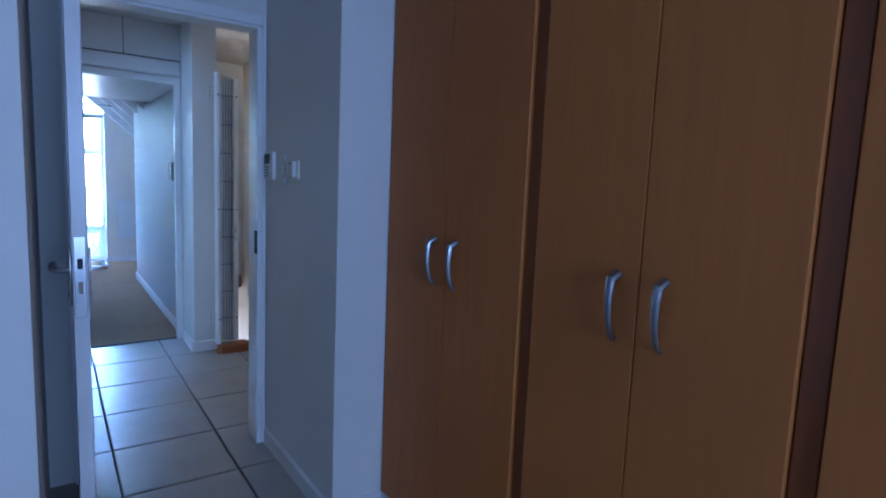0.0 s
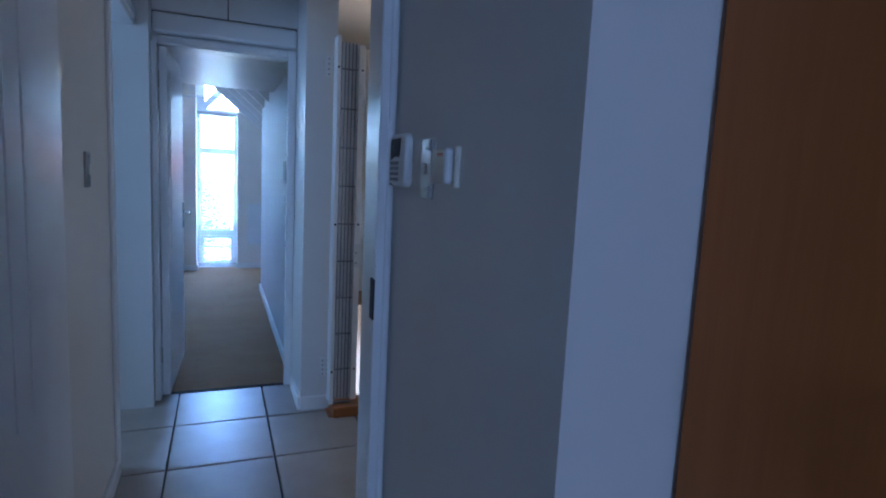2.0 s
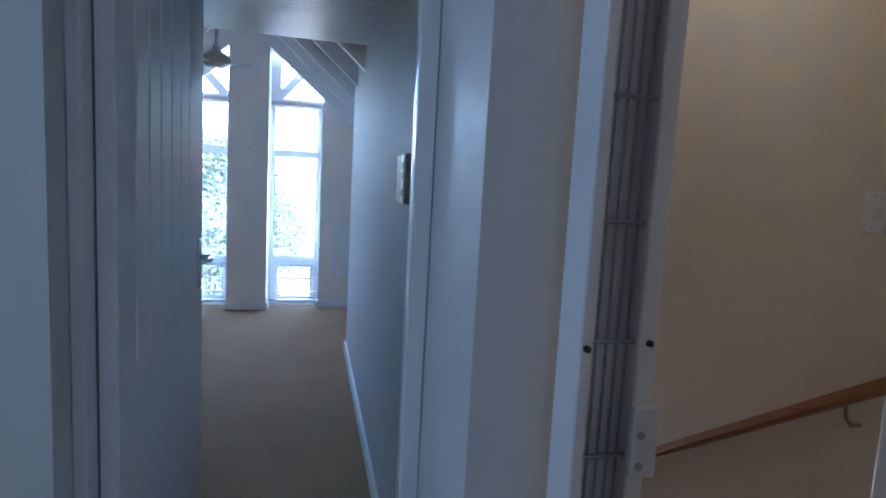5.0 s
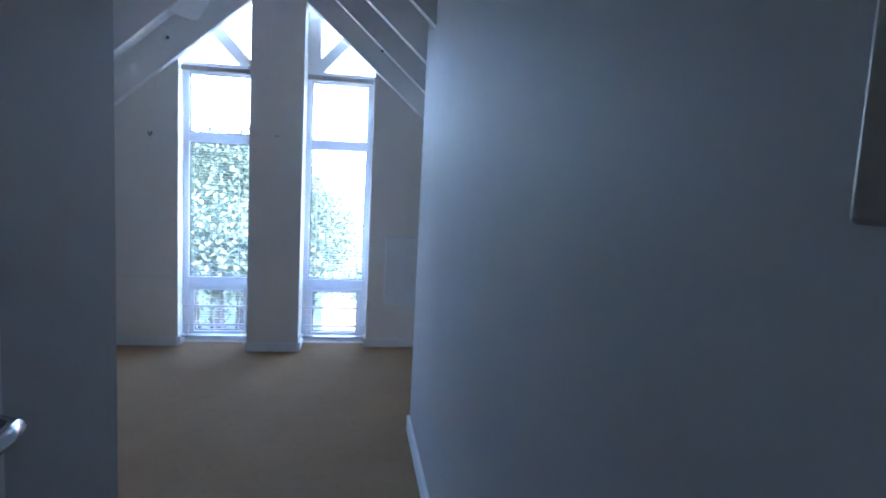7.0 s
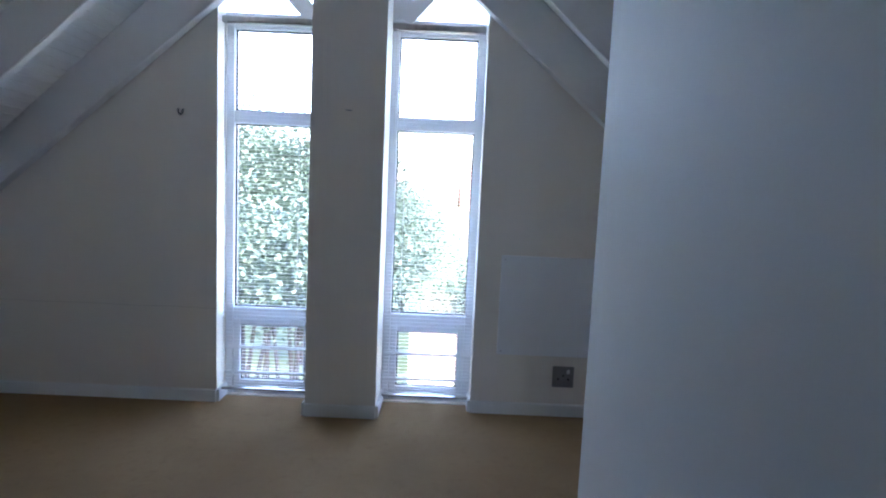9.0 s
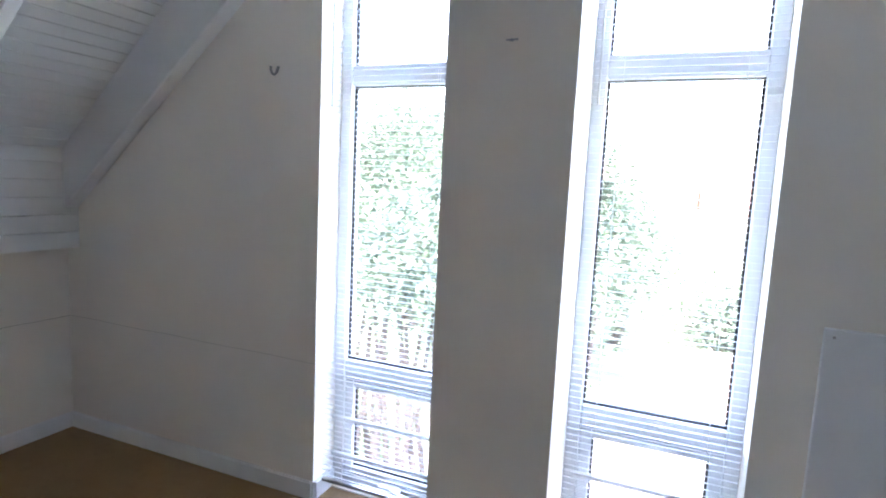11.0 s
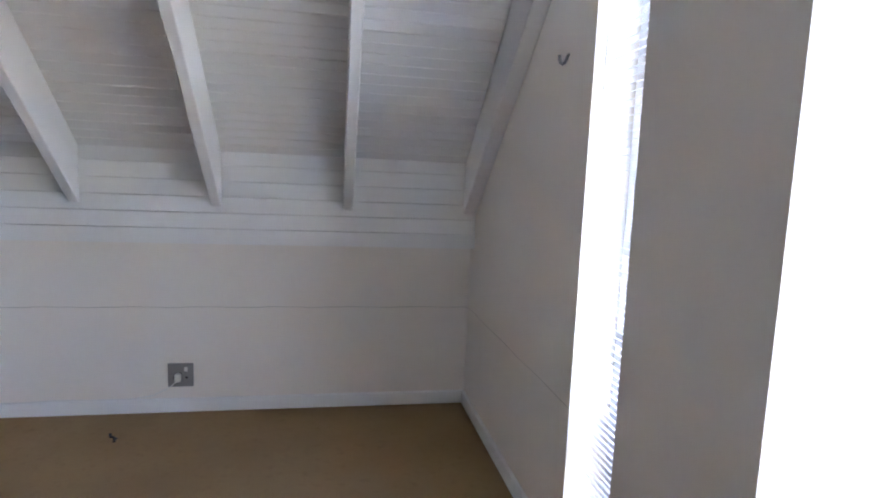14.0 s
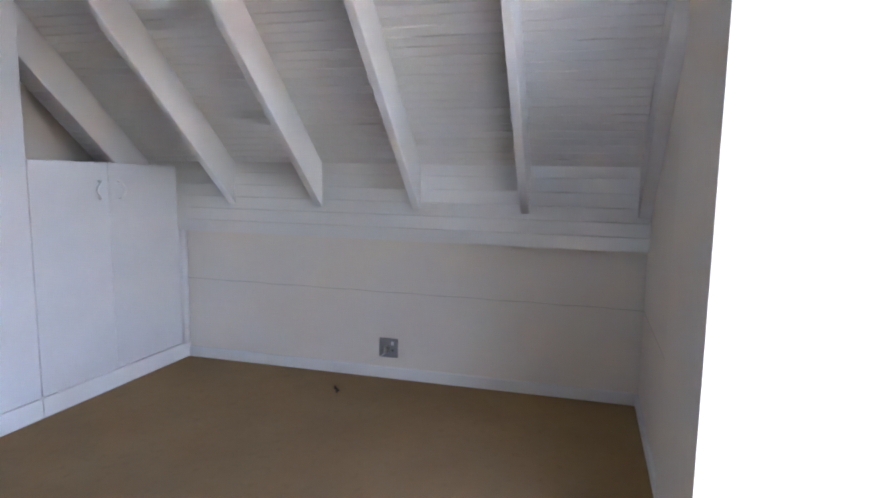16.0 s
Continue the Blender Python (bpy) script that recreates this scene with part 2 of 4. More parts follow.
def part(name, bm, mat, parent=None, label="", smooth=False):
    ob = new(name, bpy.data.meshes.new(name))
    finish(ob, bm, mat, smooth)
    if parent:
        ob.parent = parent
    if label:
        ob["label"] = label
    return ob


def solid(name, bm, mat, label, category, kind="", group="", smooth=False):
    return tagged(part(name, bm, mat, None, "", smooth), label, category, group, kind)


def thing(name, label, category, group="", kind="", at=(0, 0, 0)):
    e = new(name)
    e.empty_display_size = 0.1
    e.location = at
    return tagged(e, label, category, group, kind)


def structure(name, boxes, mat, label, category="wall"):
    bm = bmesh.new()
    for b in boxes:
        box(bm, *b)
    return solid(name, bm, mat, label, category, "structure")


# ---------- plan ----------
HX0, HX1 = 0.15, 3.6          # hall, left wall and far right wall
DOOR1_Y0, DOOR1_Y1 = 5.325, 5.425
RETURN_Y = 4.485
KEY_X = 1.0
WARD_X = 1.21
ATTIC_Y = 7.45
PASS_L, PASS_R, PASS_END = 0.22, 1.00, 8.75
CORNER_Y = 10.45
W_Y = 12.0
OUT_Y = 12.26
KNEE_X = -1.96
BAND_X = -1.88
RIDGE_X = 0.10
TAN = 0.90
VERGE_TAN = 0.866            # underside of the verge rafter against the gable
BOARD_Z = 1.277                # boards meet the band here
RAFT_D = 0.257                # upright depth of a rafter
CAB_Y = 9.17
FLAT_Z = 2.03
FLAT_END = 9.08
YEL_X = 2.25
W1A, W1B, W2A, W2B = -0.618, -0.092, 0.282, 0.793
PIER_Y = 11.857


def board_z(x):
    """Height of the underside of the boarding at x."""
    return BOARD_Z + TAN * (x - BAND_X) if x <= RIDGE_X else board_z(2 * RIDGE_X - x)


def raft_z(x):
    return board_z(x) - RAFT_D


# floors
fl = structure("floor", [(-2.6, -0.6, -0.2, 1.13, ATTIC_Y - 0.012, -0.012), (1.13, -0.6, -0.2, 3.7, 6.855, -0.012), (YEL_X + 0.1, 6.855, -0.2, 3.7, 7.2, -0.012)], M["grout"], "tiled floor of beige glazed tiles with dark joints", "floor")
fl2 = structure("floor_carpet", [(-2.3, ATTIC_Y - 0.012, -0.2, 1.06, OUT_Y, 0.0), (1.06, CORNER_Y - 0.06, -0.2, 2.4, OUT_Y, 0.0)], M["carpet"], "tan looped carpet covering the attic floor", "carpet")
structure("carpet_strip", [(0.24, ATTIC_Y - 0.02, -0.01, 1.0, ATTIC_Y + 0.012, 0.004)], M["dark"], "thin dark threshold strip between tile and carpet", "trim")

# bedroom shell
structure("wall_bedroom_west", [(-2.6, -0.6, 0, -2.5, DOOR1_Y0, 2.45)], M["wall"], "white painted bedroom wall", "wall")
# the last box is an unseen slab that blocks the sky behind the opening
structure("wall_bedroom_south", [(-2.6, -0.6, 0, -0.3, -0.48, 2.45), (0.9, -0.6, 0, 2.0, -0.48, 2.45), (-0.3, -0.6, 0, 0.9, -0.48, 0.9), (-0.3, -0.6, 2.1, 0.9, -0.48, 2.45), (-0.4, -0.7, 0.8, 1.0, -0.6, 2.2)], M["wall"], "white painted bedroom wall with a window opening blocked by an unseen slab", "wall")
structure("wall_bedroom_door", [(-2.6, DOOR1_Y0 + 0.002, 0, 0.19, DOOR1_Y1, 2.45), (0.19, DOOR1_Y0, 2.06, 0.99, DOOR1_Y1, 2.45), (0.99, DOOR1_Y0, 0, 3.7, DOOR1_Y1, 2.45)], M["wall"], "white painted wall round the bedroom doorway", "wall")
structure("wall_keypad", [(KEY_X, RETURN_Y, 0, 2.0, DOOR1_Y0, 2.45)], M["wall"], "off-white painted wall stub beside the wardrobe", "wall")
structure("wall_bedroom_east", [(1.92, -0.6, 0, 2.0, RETURN_Y, 2.45)], M["wall"], "white painted wall behind the wardrobes", "wall")
structure("wall_bedroom_nib", [(-2.5, 4.05, 0, 0.097, DOOR1_Y0, 2.45)], M["wall"], "white painted wall nib beside the open bedroom door", "wall")
structure("ceiling_bedroom", [(-2.6, -0.6, 2.45, 3.7, 7.5, 2.55)], M["wall"], "white painted ceiling", "ceiling")

# hall shell
structure("wall_hall_west", [(0.03, DOOR1_Y1, 0, HX0, 6.53, 2.45), (0.03, 6.53, 2.1, HX0, 7.256, 2.45)], M["wall"], "white painted hall wall with a side doorway", "wall")
structure("wall_attic_door", [(0.024, 7.258, 0, 0.222, 7.462, 2.45), (-0.02, 7.462, 0, 0.222, 7.56, 2.45), (0.222, 7.45, 2.04, 0.995, 7.56, 2.45), (0.995, 7.01, 0, 1.16, 7.56, 2.45)], M["sheen2"], "white painted wall and pilaster round the attic doorway", "wall")
# the last box, outside the window opening, is added to keep the sky out
structure("wall_side_room", [(-1.9, 7.5, 0, -0.021, 7.6, 2.45), (-1.9, 5.3, 0, -1.8, 6.3, 2.45), (-1.9, 7.1, 0, -1.8, 7.5, 2.45), (-1.9, 6.3, 0, -1.8, 7.1, 1.2), (-1.9, 6.3, 2.0, -1.8, 7.1, 2.45), (-2.0, 6.2, 1.1, -1.9, 7.2, 2.1)], M["wall"], "white painted side room walls with an unseen slab behind the window opening", "wall")
structure("ceiling_side_room", [(-1.9, 7.5, 2.45, 0.1, 7.6, 2.55)], M["wall"], "white painted ceiling of the side room", "ceiling")
structure("wall_hall_east", [(HX1, 5.41, 0, HX1 + 0.1, 7.2, 2.45)], M["wall"], "white painted hall wall", "wall")
structure("wall_landing", [(YEL_X, 7.10, 0, HX1, 7.2, 2.75)], M["wall"], "white painted wall behind the landing rail", "wall")

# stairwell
structure("wall_stair_inner", [(1.0, 7.56, -2.7, 1.12, CORNER_Y, 2.9)], M["sheen"], "satin white passage wall, darkened in its colour", "wall")
structure("wall_stair_pilaster", [(1.0, 7.01, -2.7, 1.12, 7.56, -0.02)], M["yellow"], "painted wall below the stair head", "wall")
structure("wall_stair_outer", [
    (YEL_X, 7.2, -2.7, YEL_X + 0.1, 8.45, 2.75), (YEL_X, 7.0, -2.7, YEL_X + 0.1, 7.2, 0.0),
    (YEL_X, 8.45, 0.895, YEL_X + 0.1, 12.2, 1.035), (YEL_X, 8.45, -2.7, YEL_X + 0.1, 8.575, 0.895), (YEL_X, 9.13, -2.7, YEL_X + 0.1, 12.2, 0.895),
    (YEL_X, 8.575, -2.7, YEL_X + 0.1, 9.13, 0.332)], M["yellow"], "warm white stair wall with a low opening", "wall")
bm = bmesh.new()
prism(bm, [(8.4495, 2.125), (9.75, 1.0355), (12.2, 1.0355), (12.2, 2.75), (8.4495, 2.75)], YEL_X, YEL_X + 0.02, 0)
solid("wall_stair_gable", bm, M["yellow"], "warm white stair wall over the three-cornered loft opening", "wall", "structure")
# the later boxes are unseen slabs added to stop sky light leaking in
structure("wall_stair_far", [(YEL_X, 12.2, -2.7, 3.4, 12.3, 2.9), (3.3, 7.2, -2.7, 3.4, 12.2, 3.2), (1.0, 6.9, -2.7, 3.4, 7.0, -0.2), (1.0, 12.2, -2.7, YEL_X, 12.3, -0.2), (1.0, CORNER_Y, -2.7, 1.12, 12.2, -0.2), (1.0, 7.0, 2.5, 3.4, 7.1, 2.9), (1.06, CORNER_Y - 0.18, 0.0, YEL_X + 0.02, CORNER_Y - 0.103, 2.8), (2.33, CORNER_Y - 0.18, 1.0, 2.4, 12.2, 2.9)], M["wall"], "white painted loft wall beyond the stairs, with unseen slabs against sky leaks", "wall")
structure("floor_lower", [(1.0, 6.9, -2.8, 3.4, 12.3, -2.7)], M["tread_wood"], "timber floor of the storey below", "floor")
structure("floor_loft", [(YEL_X + 0.1, 7.2, 0.1, 3.4, 12.2, 0.2)], M["wall"], "white boxed floor of the loft beyond the stair wall", "floor")
bm = bmesh.new()
prism(bm, [(7.1, 2.75), (10.66, 2.66), (12.2, 1.37), (12.2, 1.55), (10.71, 2.8), (7.1, 2.9)], YEL_X + 0.02, 3.4, 0)
box(bm, 1.0, 7.1, 2.75, YEL_X + 0.02, CORNER_Y - 0.1, 2.9)
solid("ceiling_stair", bm, M["wall"], "white sloping ceiling over the stairs", "ceiling", "structure")

# attic shell
bm = bmesh.new()
lx, rx = KNEE_X - 0.12, 2 * RIDGE_X - KNEE_X + 0.12
for x0, x1 in ((lx, W1A), (W1B, W2A), (W2B, rx)):
    pts = [(x0, 0.0), (x1, 0.0), (x1, board_z(x1) + 0.05)]
    if x0 < RIDGE_X < x1:
        pts.append((RIDGE_X, board_z(RIDGE_X) + 0.05))
    pts.append((x0, board_z(x0) + 0.05))
    prism(bm, pts, W_Y if x0 != W1B else PIER_Y, OUT_Y, 1)
for x0, x1 in ((W1A, W1B), (W2A, W2B)):
    box(bm, x0, 12.10, -0.02, x1, OUT_Y, 0.004)
solid("wall_gable", bm, M["cream"], "cream painted gable wall with two tall windows and a central pier", "wall", "structure")
structure("wall_knee_left", [(KNEE_X - 0.12, 7.5, 0, KNEE_X, W_Y, 1.25)], M["cream"], "cream painted low knee wall under the roof slope", "wall")
structure("wall_knee_right", [(2 * RIDGE_X - KNEE_X, CORNER_Y, 0, 2 * RIDGE_X - KNEE_X + 0.12, W_Y, 1.25)], M["cream"], "cream painted low knee wall under the roof slope", "wall")
bm = bmesh.new()
prism(bm, [(1.12, 0), (rx, 0), (rx, board_z(rx)), (1.12, board_z(1.12))], CORNER_Y - 0.1, CORNER_Y, 1)
solid("wall_attic_back", bm, M["cream"], "cream painted back wall of the attic room", "wall", "structure")
structure("wall_passage_left", [(0.08, 7.56, 0, PASS_L, PASS_END, FLAT_Z)], M["sheen"], "satin white passage wall, darkened in its colour", "wall")
bm = bmesh.new()
prism(bm, [(-0.98, FLAT_Z + 0.031), (RIDGE_X, board_z(RIDGE_X)), (1.0, board_z(1.0)), (1.0, FLAT_Z + 0.031)], FLAT_END - 0.06, FLAT_END - 0.02, 1)
solid("wall_above_passage", bm, M["cream"], "painted wall above the low passage ceiling", "wall", "structure")
structure("wall_over_cupboard", [(KNEE_X, 8.5, 1.2, -0.9, 8.55, 2.2)], M["cream"], "painted wall at the back of the ledge over the low cupboard", "wall")
structure("wall_attic_rear", [(KNEE_X, 7.5, 0, 0.0, 7.6, 2.6)], M["cream"], "painted wall behind the built-in cupboards", "wall")


def boards(bm, p, u, v, n_u, width, count, thick, gap, bevel=0.003):
    """Tongue and groove boarding: strips from p, each `width` wide along u and as long as v."""
    for i in range(count):
        a = p + u * (width * i + gap / 2)
        b = p + u * (width * (i + 1) - gap / 2)
        rings = []
        for du, dn in ((bevel, 0.0), (0.0, bevel), (0.0, thick)):
            c = [a, b - u * du, b - u * du + v, a + v]
            rings.append([bm.verts.new(q + n_u * dn) for q in c])
        bm.faces.new(rings[0])
        for lo, hi in zip(rings, rings[1:]):
            for k in range(4):
                bm.faces.new([lo[k], hi[k], hi[(k + 1) % 4], lo[(k + 1) % 4]])


# boarded roof slopes
ang = math.atan(TAN)
run = (RIDGE_X - BAND_X) / math.cos(ang)
SLAT_W = 0.05
for side, nm in ((1, "ceiling_slope_left"), (-1, "ceiling_slope_right")):
    bm = bmesh.new()
    foot = Vector((RIDGE_X - side * (RIDGE_X - BAND_X), 7.6, BOARD_Z))
    u = Vector((side * math.cos(ang), 0, math.sin(ang)))
    nrm = Vector((-side * math.sin(ang), 0, math.cos(ang)))
    cnt = int(run / SLAT_W) + 1
    for i in range(cnt):
        xm = foot.x + side * SLAT_W * i * math.cos(ang)
        y0 = 7.6 if side == 1 else (FLAT_END - 0.06 if xm < 1.06 else CORNER_Y - 0.1)
        at = Vector((foot.x, y0, foot.z)) + u * (SLAT_W * i)
        v = Vector((0, OUT_Y - y0, 0))
        boards(bm, at, u, v, nrm, SLAT_W, 1, 0.012, 0.0003, 0.006)
        q = [at + nrm * 0.008, at + u * SLAT_W + nrm * 0.008]
        vs = [bm.verts.new(c) for c in (q[0], q[1], q[1] + v, q[0] + v)]
        vt = [bm.verts.new(c + nrm * 0.12) for c in (q[0], q[1], q[1] + v, q[0] + v)]
        bm.faces.new(vs)
        bm.faces.new(vt[::-1])
        for k in range(4):
            bm.faces.new([vs[k], vt[k], vt[(k + 1) % 4], vs[(k + 1) % 4]])
    solid(nm, bm, M["board"], "white painted tongue-and-groove boarded roof slope", "ceiling", "structure")

# flat boarded ceiling of the passage
bm = bmesh.new()
boards(bm, Vector((-1.04, 7.56, FLAT_Z)), Vector((0, 1, 0)), Vector((2.04, 0, 0)), Vector((0, 0, 1)), 0.0507, 30, 0.012, 0.006)
box(bm, -1.04, 7.45, FLAT_Z + 0.009, 1.0, FLAT_END, FLAT_Z + 0.03)
solid("ceiling_passage", bm, M["board"], "white painted boarded ceiling over the passage", "ceiling", "structure")

# boarded band over the knee walls
for side, nm in ((1, "trim_band_left"), (-1, "trim_band_right")):
    bm = bmesh.new()
    xb = RIDGE_X - side * (RIDGE_X - BAND_X)
    y0 = 8.55 if side == 1 else CORNER_Y
    boards(bm, Vector((xb, y0, 0.845)), Vector((0, 0, 1)), Vector((0, W_Y - y0, 0)), Vector((-side, 0, 0)), 0.0745, 6, 0.012, 0.002, 0.003)
    box(bm, xb - side * 0.008, y0, 0.846, xb - side * 0.2, W_Y, 1.3)
    solid(nm, bm, M["board"], "white painted boarded band above the knee wall", "trim", "structure")


# rafters
def rafter(y0, y1, side, x_end, low=TAN):
    bm = bmesh.new()
    xs = RIDGE_X - side * (RIDGE_X - BAND_X)
    pts = [(xs, raft_z(xs)), (xs, board_z(xs)), (x_end, board_z(x_end)), (x_end, raft_z(xs) + low * abs(x_end - xs))]
    t = bmesh.new()
    prism(t, pts, y0, y1, 1)
    bmesh.ops.recalc_face_normals(t, faces=t.faces[:])
    bmesh.ops.bevel(t, geom=t.edges[:], offset=0.004, segments=1, affect="EDGES")
    merge(bm, t)
    return solid("rafter", bm, M["beam"], "white painted timber rafter under the boarded slope", "rafter", "", "rafters of the attic roof")


for k, yc in enumerate((11.955, 11.36, 10.755, 10.155, 9.575)):
    w = 0.045 if k else 0.04
    pair = [rafter(yc - w / 2, yc + w / 2 if k else W_Y + 0.002, 1, RIDGE_X, TAN if k else VERGE_TAN)]
    if yc > CORNER_Y:
        pair.append(rafter(yc - w / 2, yc + w / 2 if k else W_Y + 0.002, -1, RIDGE_X, TAN if k else VERGE_TAN))
    if k == 0:
        # dark bolt heads in the verge rafters
        for ob, bx, bz in zip(pair, (-0.668, 0.837), (2.24, 2.28)):
            bm = bmesh.new()
            tube(bm, [(bx, yc - w / 2 + 0.003, bz), (bx, yc - w / 2 - 0.005, bz)], 0.011, 10)
            part("bolt", bm, M["black"], ob, "dark bolt head", True)
    if yc <= CORNER_Y:
        bm = bmesh.new()
        prism(bm, [(RIDGE_X, board_z(RIDGE_X)), (1.0, board_z(1.0)), (1.0, raft_z(1.0)), (RIDGE_X, raft_z(RIDGE_X))], yc - w / 2, yc + w / 2, 1)
        solid("rafter", bm, M["beam"], "white painted timber rafter ending at the passage wall", "rafter", "", "rafters of the attic roof")
rafter(8.925, 8.97, 1, -0.915)


# skirting boards
def skirting(name, runs, h=0.075, label="white painted skirting board with a rounded top"):
    """runs: (x0, y0, x1, y1, nx, ny): a length of wall foot and the way that it faces."""
    bm = bmesh.new()
    d = 0.016
    for x0, y0, x1, y1, nx, ny in runs:
        t = bmesh.new()
        box(t, min(x0, x1) + min(0, nx * d), min(y0, y1) + min(0, ny * d), 0.001, max(x0, x1) + max(0, nx * d), max(y0, y1) + max(0, ny * d), h)
        top = [e for e in t.edges if all(v.co.z > h - 1e-4 for v in e.verts)]
        bmesh.ops.bevel(t, geom=top, offset=0.005, segments=2, affect="EDGES")
        merge(bm, t)
    return solid(name, bm, M["gloss"], label, "skirting", "structure")


skirting("baseboard_gable", [(KNEE_X, W_Y, W1A, W_Y, 0, -1), (W2B, W_Y, 2.2, W_Y, 0, -1), (W1B, PIER_Y, W2A, PIER_Y, 0, -1),
                             (W1A, W_Y, W1A, 12.12, 1, 0), (W1B, PIER_Y, W1B, 12.12, -1, 0), (W2A, PIER_Y, W2A, 12.12, 1, 0), (W2B, W_Y, W2B, 12.12, -1, 0)], 0.07)
skirting("baseboard_knee", [(KNEE_X, CAB_Y, KNEE_X, W_Y, 1, 0)], 0.07)
skirting("baseboard_passage", [(PASS_R, 7.56, PASS_R, CORNER_Y, -1, 0), (PASS_L, 7.56, PASS_L, PASS_END, 1, 0)], 0.08)
skirting("baseboard_hall", [(HX0, DOOR1_Y1 + 0.05, HX0, 6.50, 1, 0), (0.995, 7.01, 0.995, 7.36, -1, 0), (0.995, 7.01, 1.15, 7.01, 0, -1)], 0.08)
skirting("baseboard_bedroom", [(KEY_X, RETURN_Y, KEY_X, DOOR1_Y0, -1, 0), (KEY_X, RETURN_Y, WARD_X, RETURN_Y, 0, -1)], 0.08)


# ---------- doors ----------
def frame_door(name, x0, x1, y0, y1, head, label, out=0.045, back=True):
    """Painted door lining with architraves on both sides."""
    e = thing(name, label, "door frame", "", "structure")
    for nm, b in (("jamb", (x0, y0 - 0.025, 0, x0 + 0.035, y1 + 0.012, head)), ("jamb", (x1 - 0.035, y0 - 0.025, 0, x1, y1 + 0.012, head)), ("head", (x0, y0 - 0.012, head, x1, y1 + 0.012, head + 0.035))):
        bm = bmesh.new()
        soft_box(bm, *b, 0.003, 1)
        part(nm, bm, M["gloss"], e)
    for ys in (y0 - 0.03, y1 + 0.012)[: 2 if back else 1]:
        for nm, b in (("architrave", (x0 - out, ys, 0, x0 + 0.012, ys + 0.018, head + 0.06)), ("architrave", (x1 - 0.012, ys, 0, x1 + out, ys + 0.018, head + 0.06)), ("architrave", (x0 + 0.012, ys, head + 0.012, x1 - 0.012, ys + 0.018, head + 0.06))):
            bm = bmesh.new()
            soft_box(bm, *b, 0.005, 2)
            part(nm, bm, M["gloss"], e)
    return e


def lever(parent, side, x, y, z, sgn, lock=True):
    """Lever handle on a long plate, on the face that looks along side (+1/-1 in local y); sgn: the way that the lever points."""
    bm = bmesh.new()
    soft_box(bm, x - 0.021, y, z - 0.11, x + 0.021, y + side * 0.009, z + 0.065, 0.004, 2)
    plate = part("handle_plate", bm, M["chrome"], parent, "satin chrome handle plate", True)
    bm = bmesh.new()
    tube(bm, [(x, y, z), (x, y + side * 0.03, z), (x + sgn * 0.006, y + side * 0.046, z), (x + sgn * 0.03, y + side * 0.052, z), (x + sgn * 0.085, y + side * 0.052, z), (x + sgn * 0.112, y + side * 0.047, z + 0.003)], 0.009, 10)
    part("lever", bm, M["chrome"], plate, "", True)
    if lock:
        bm = bmesh.new()
        box(bm, x - 0.003, y + side * 0.008, z - 0.085, x + 0.003, y + side * 0.0105, z - 0.066)
        part("keyhole", bm, M["black"], plate)
    return plate


def door_leaf(name, width, height, label, hinge, turn):
    """A tongue-and-groove painted leaf; local x from the hinge to the lock edge, local y across its thickness."""
    e = thing(name, label, "door", "", "structure")
    e.matrix_world = pose(*hinge, 0, 0, turn)
    th = 0.04
    bm = bmesh.new()
    soft_box(bm, 0, -th / 2, 0, width, th / 2, height, 0.002, 1)
    part("leaf", bm, M["gloss"], e)
    # raised frame round a boarded field
    for s in (-1, 1):
        n = 6
        fw = (width - 0.22) / n
        for i in range(n):
            bm = bmesh.new()
            t = bmesh.new()
            x0 = 0.11 + fw * i
            box(t, x0 + 0.002, s * (th / 2 - 0.001), 0.86, x0 + fw - 0.002, s * (th / 2 + 0.005), height - 0.11)
            bmesh.ops.recalc_face_normals(t, faces=t.faces[:])
            bmesh.ops.bevel(t, geom=[ed for ed in t.edges if abs(ed.verts[0].co.z - ed.verts[1].co.z) > 0.5], offset=0.004, segments=1, affect="EDGES")
            merge(bm, t)
            part("plank", bm, M["gloss"], e)
    for s in (-1, 1):
        lever(e, s, width - 0.055, s * th / 2, 1.03, -1)
    bm = bmesh.new()
    soft_box(bm, width - 0.001, -0.0145, 0.89, width + 0.003, 0.0145, 1.135, 0.001, 1)
    fp = part("lock_faceplate", bm, M["chrome"], e, "satin steel lock faceplate")
    bm = bmesh.new()
    soft_box(bm, width + 0.002, -0.007, 1.04, width + 0.012, 0.007, 1.07, 0.002, 1)
    part("latch", bm, M["black"], fp)
    bm = bmesh.new()
    soft_box(bm, width + 0.002, -0.006, 0.965, width + 0.005, 0.006, 1.0, 0.001, 1)
    part("deadbolt", bm, M["brass"], fp)
    for z in (0.2, height - 0.22):
        bm = bmesh.new()
        tube(bm, [(-0.006, th / 2 + 0.004, z), (-0.006, th / 2 + 0.004, z + 0.09)], 0.006, 8)
        part("hinge", bm, M["steel"], e, "", True)
    return e


frame_door("door_frame_1", 0.19, 0.985, DOOR1_Y0, DOOR1_Y1, 2.02, "white gloss painted frame of the bedroom doorway", 0.004)
door_leaf("door_1", 0.755, 2.0, "white gloss tongue-and-groove door standing open into the bedroom", (0.218, DOOR1_Y0 - 0.03, 0.008), -91)
e = thing("door_frame_2", "white gloss painted frame of the attic doorway", "door frame", "", "structure")
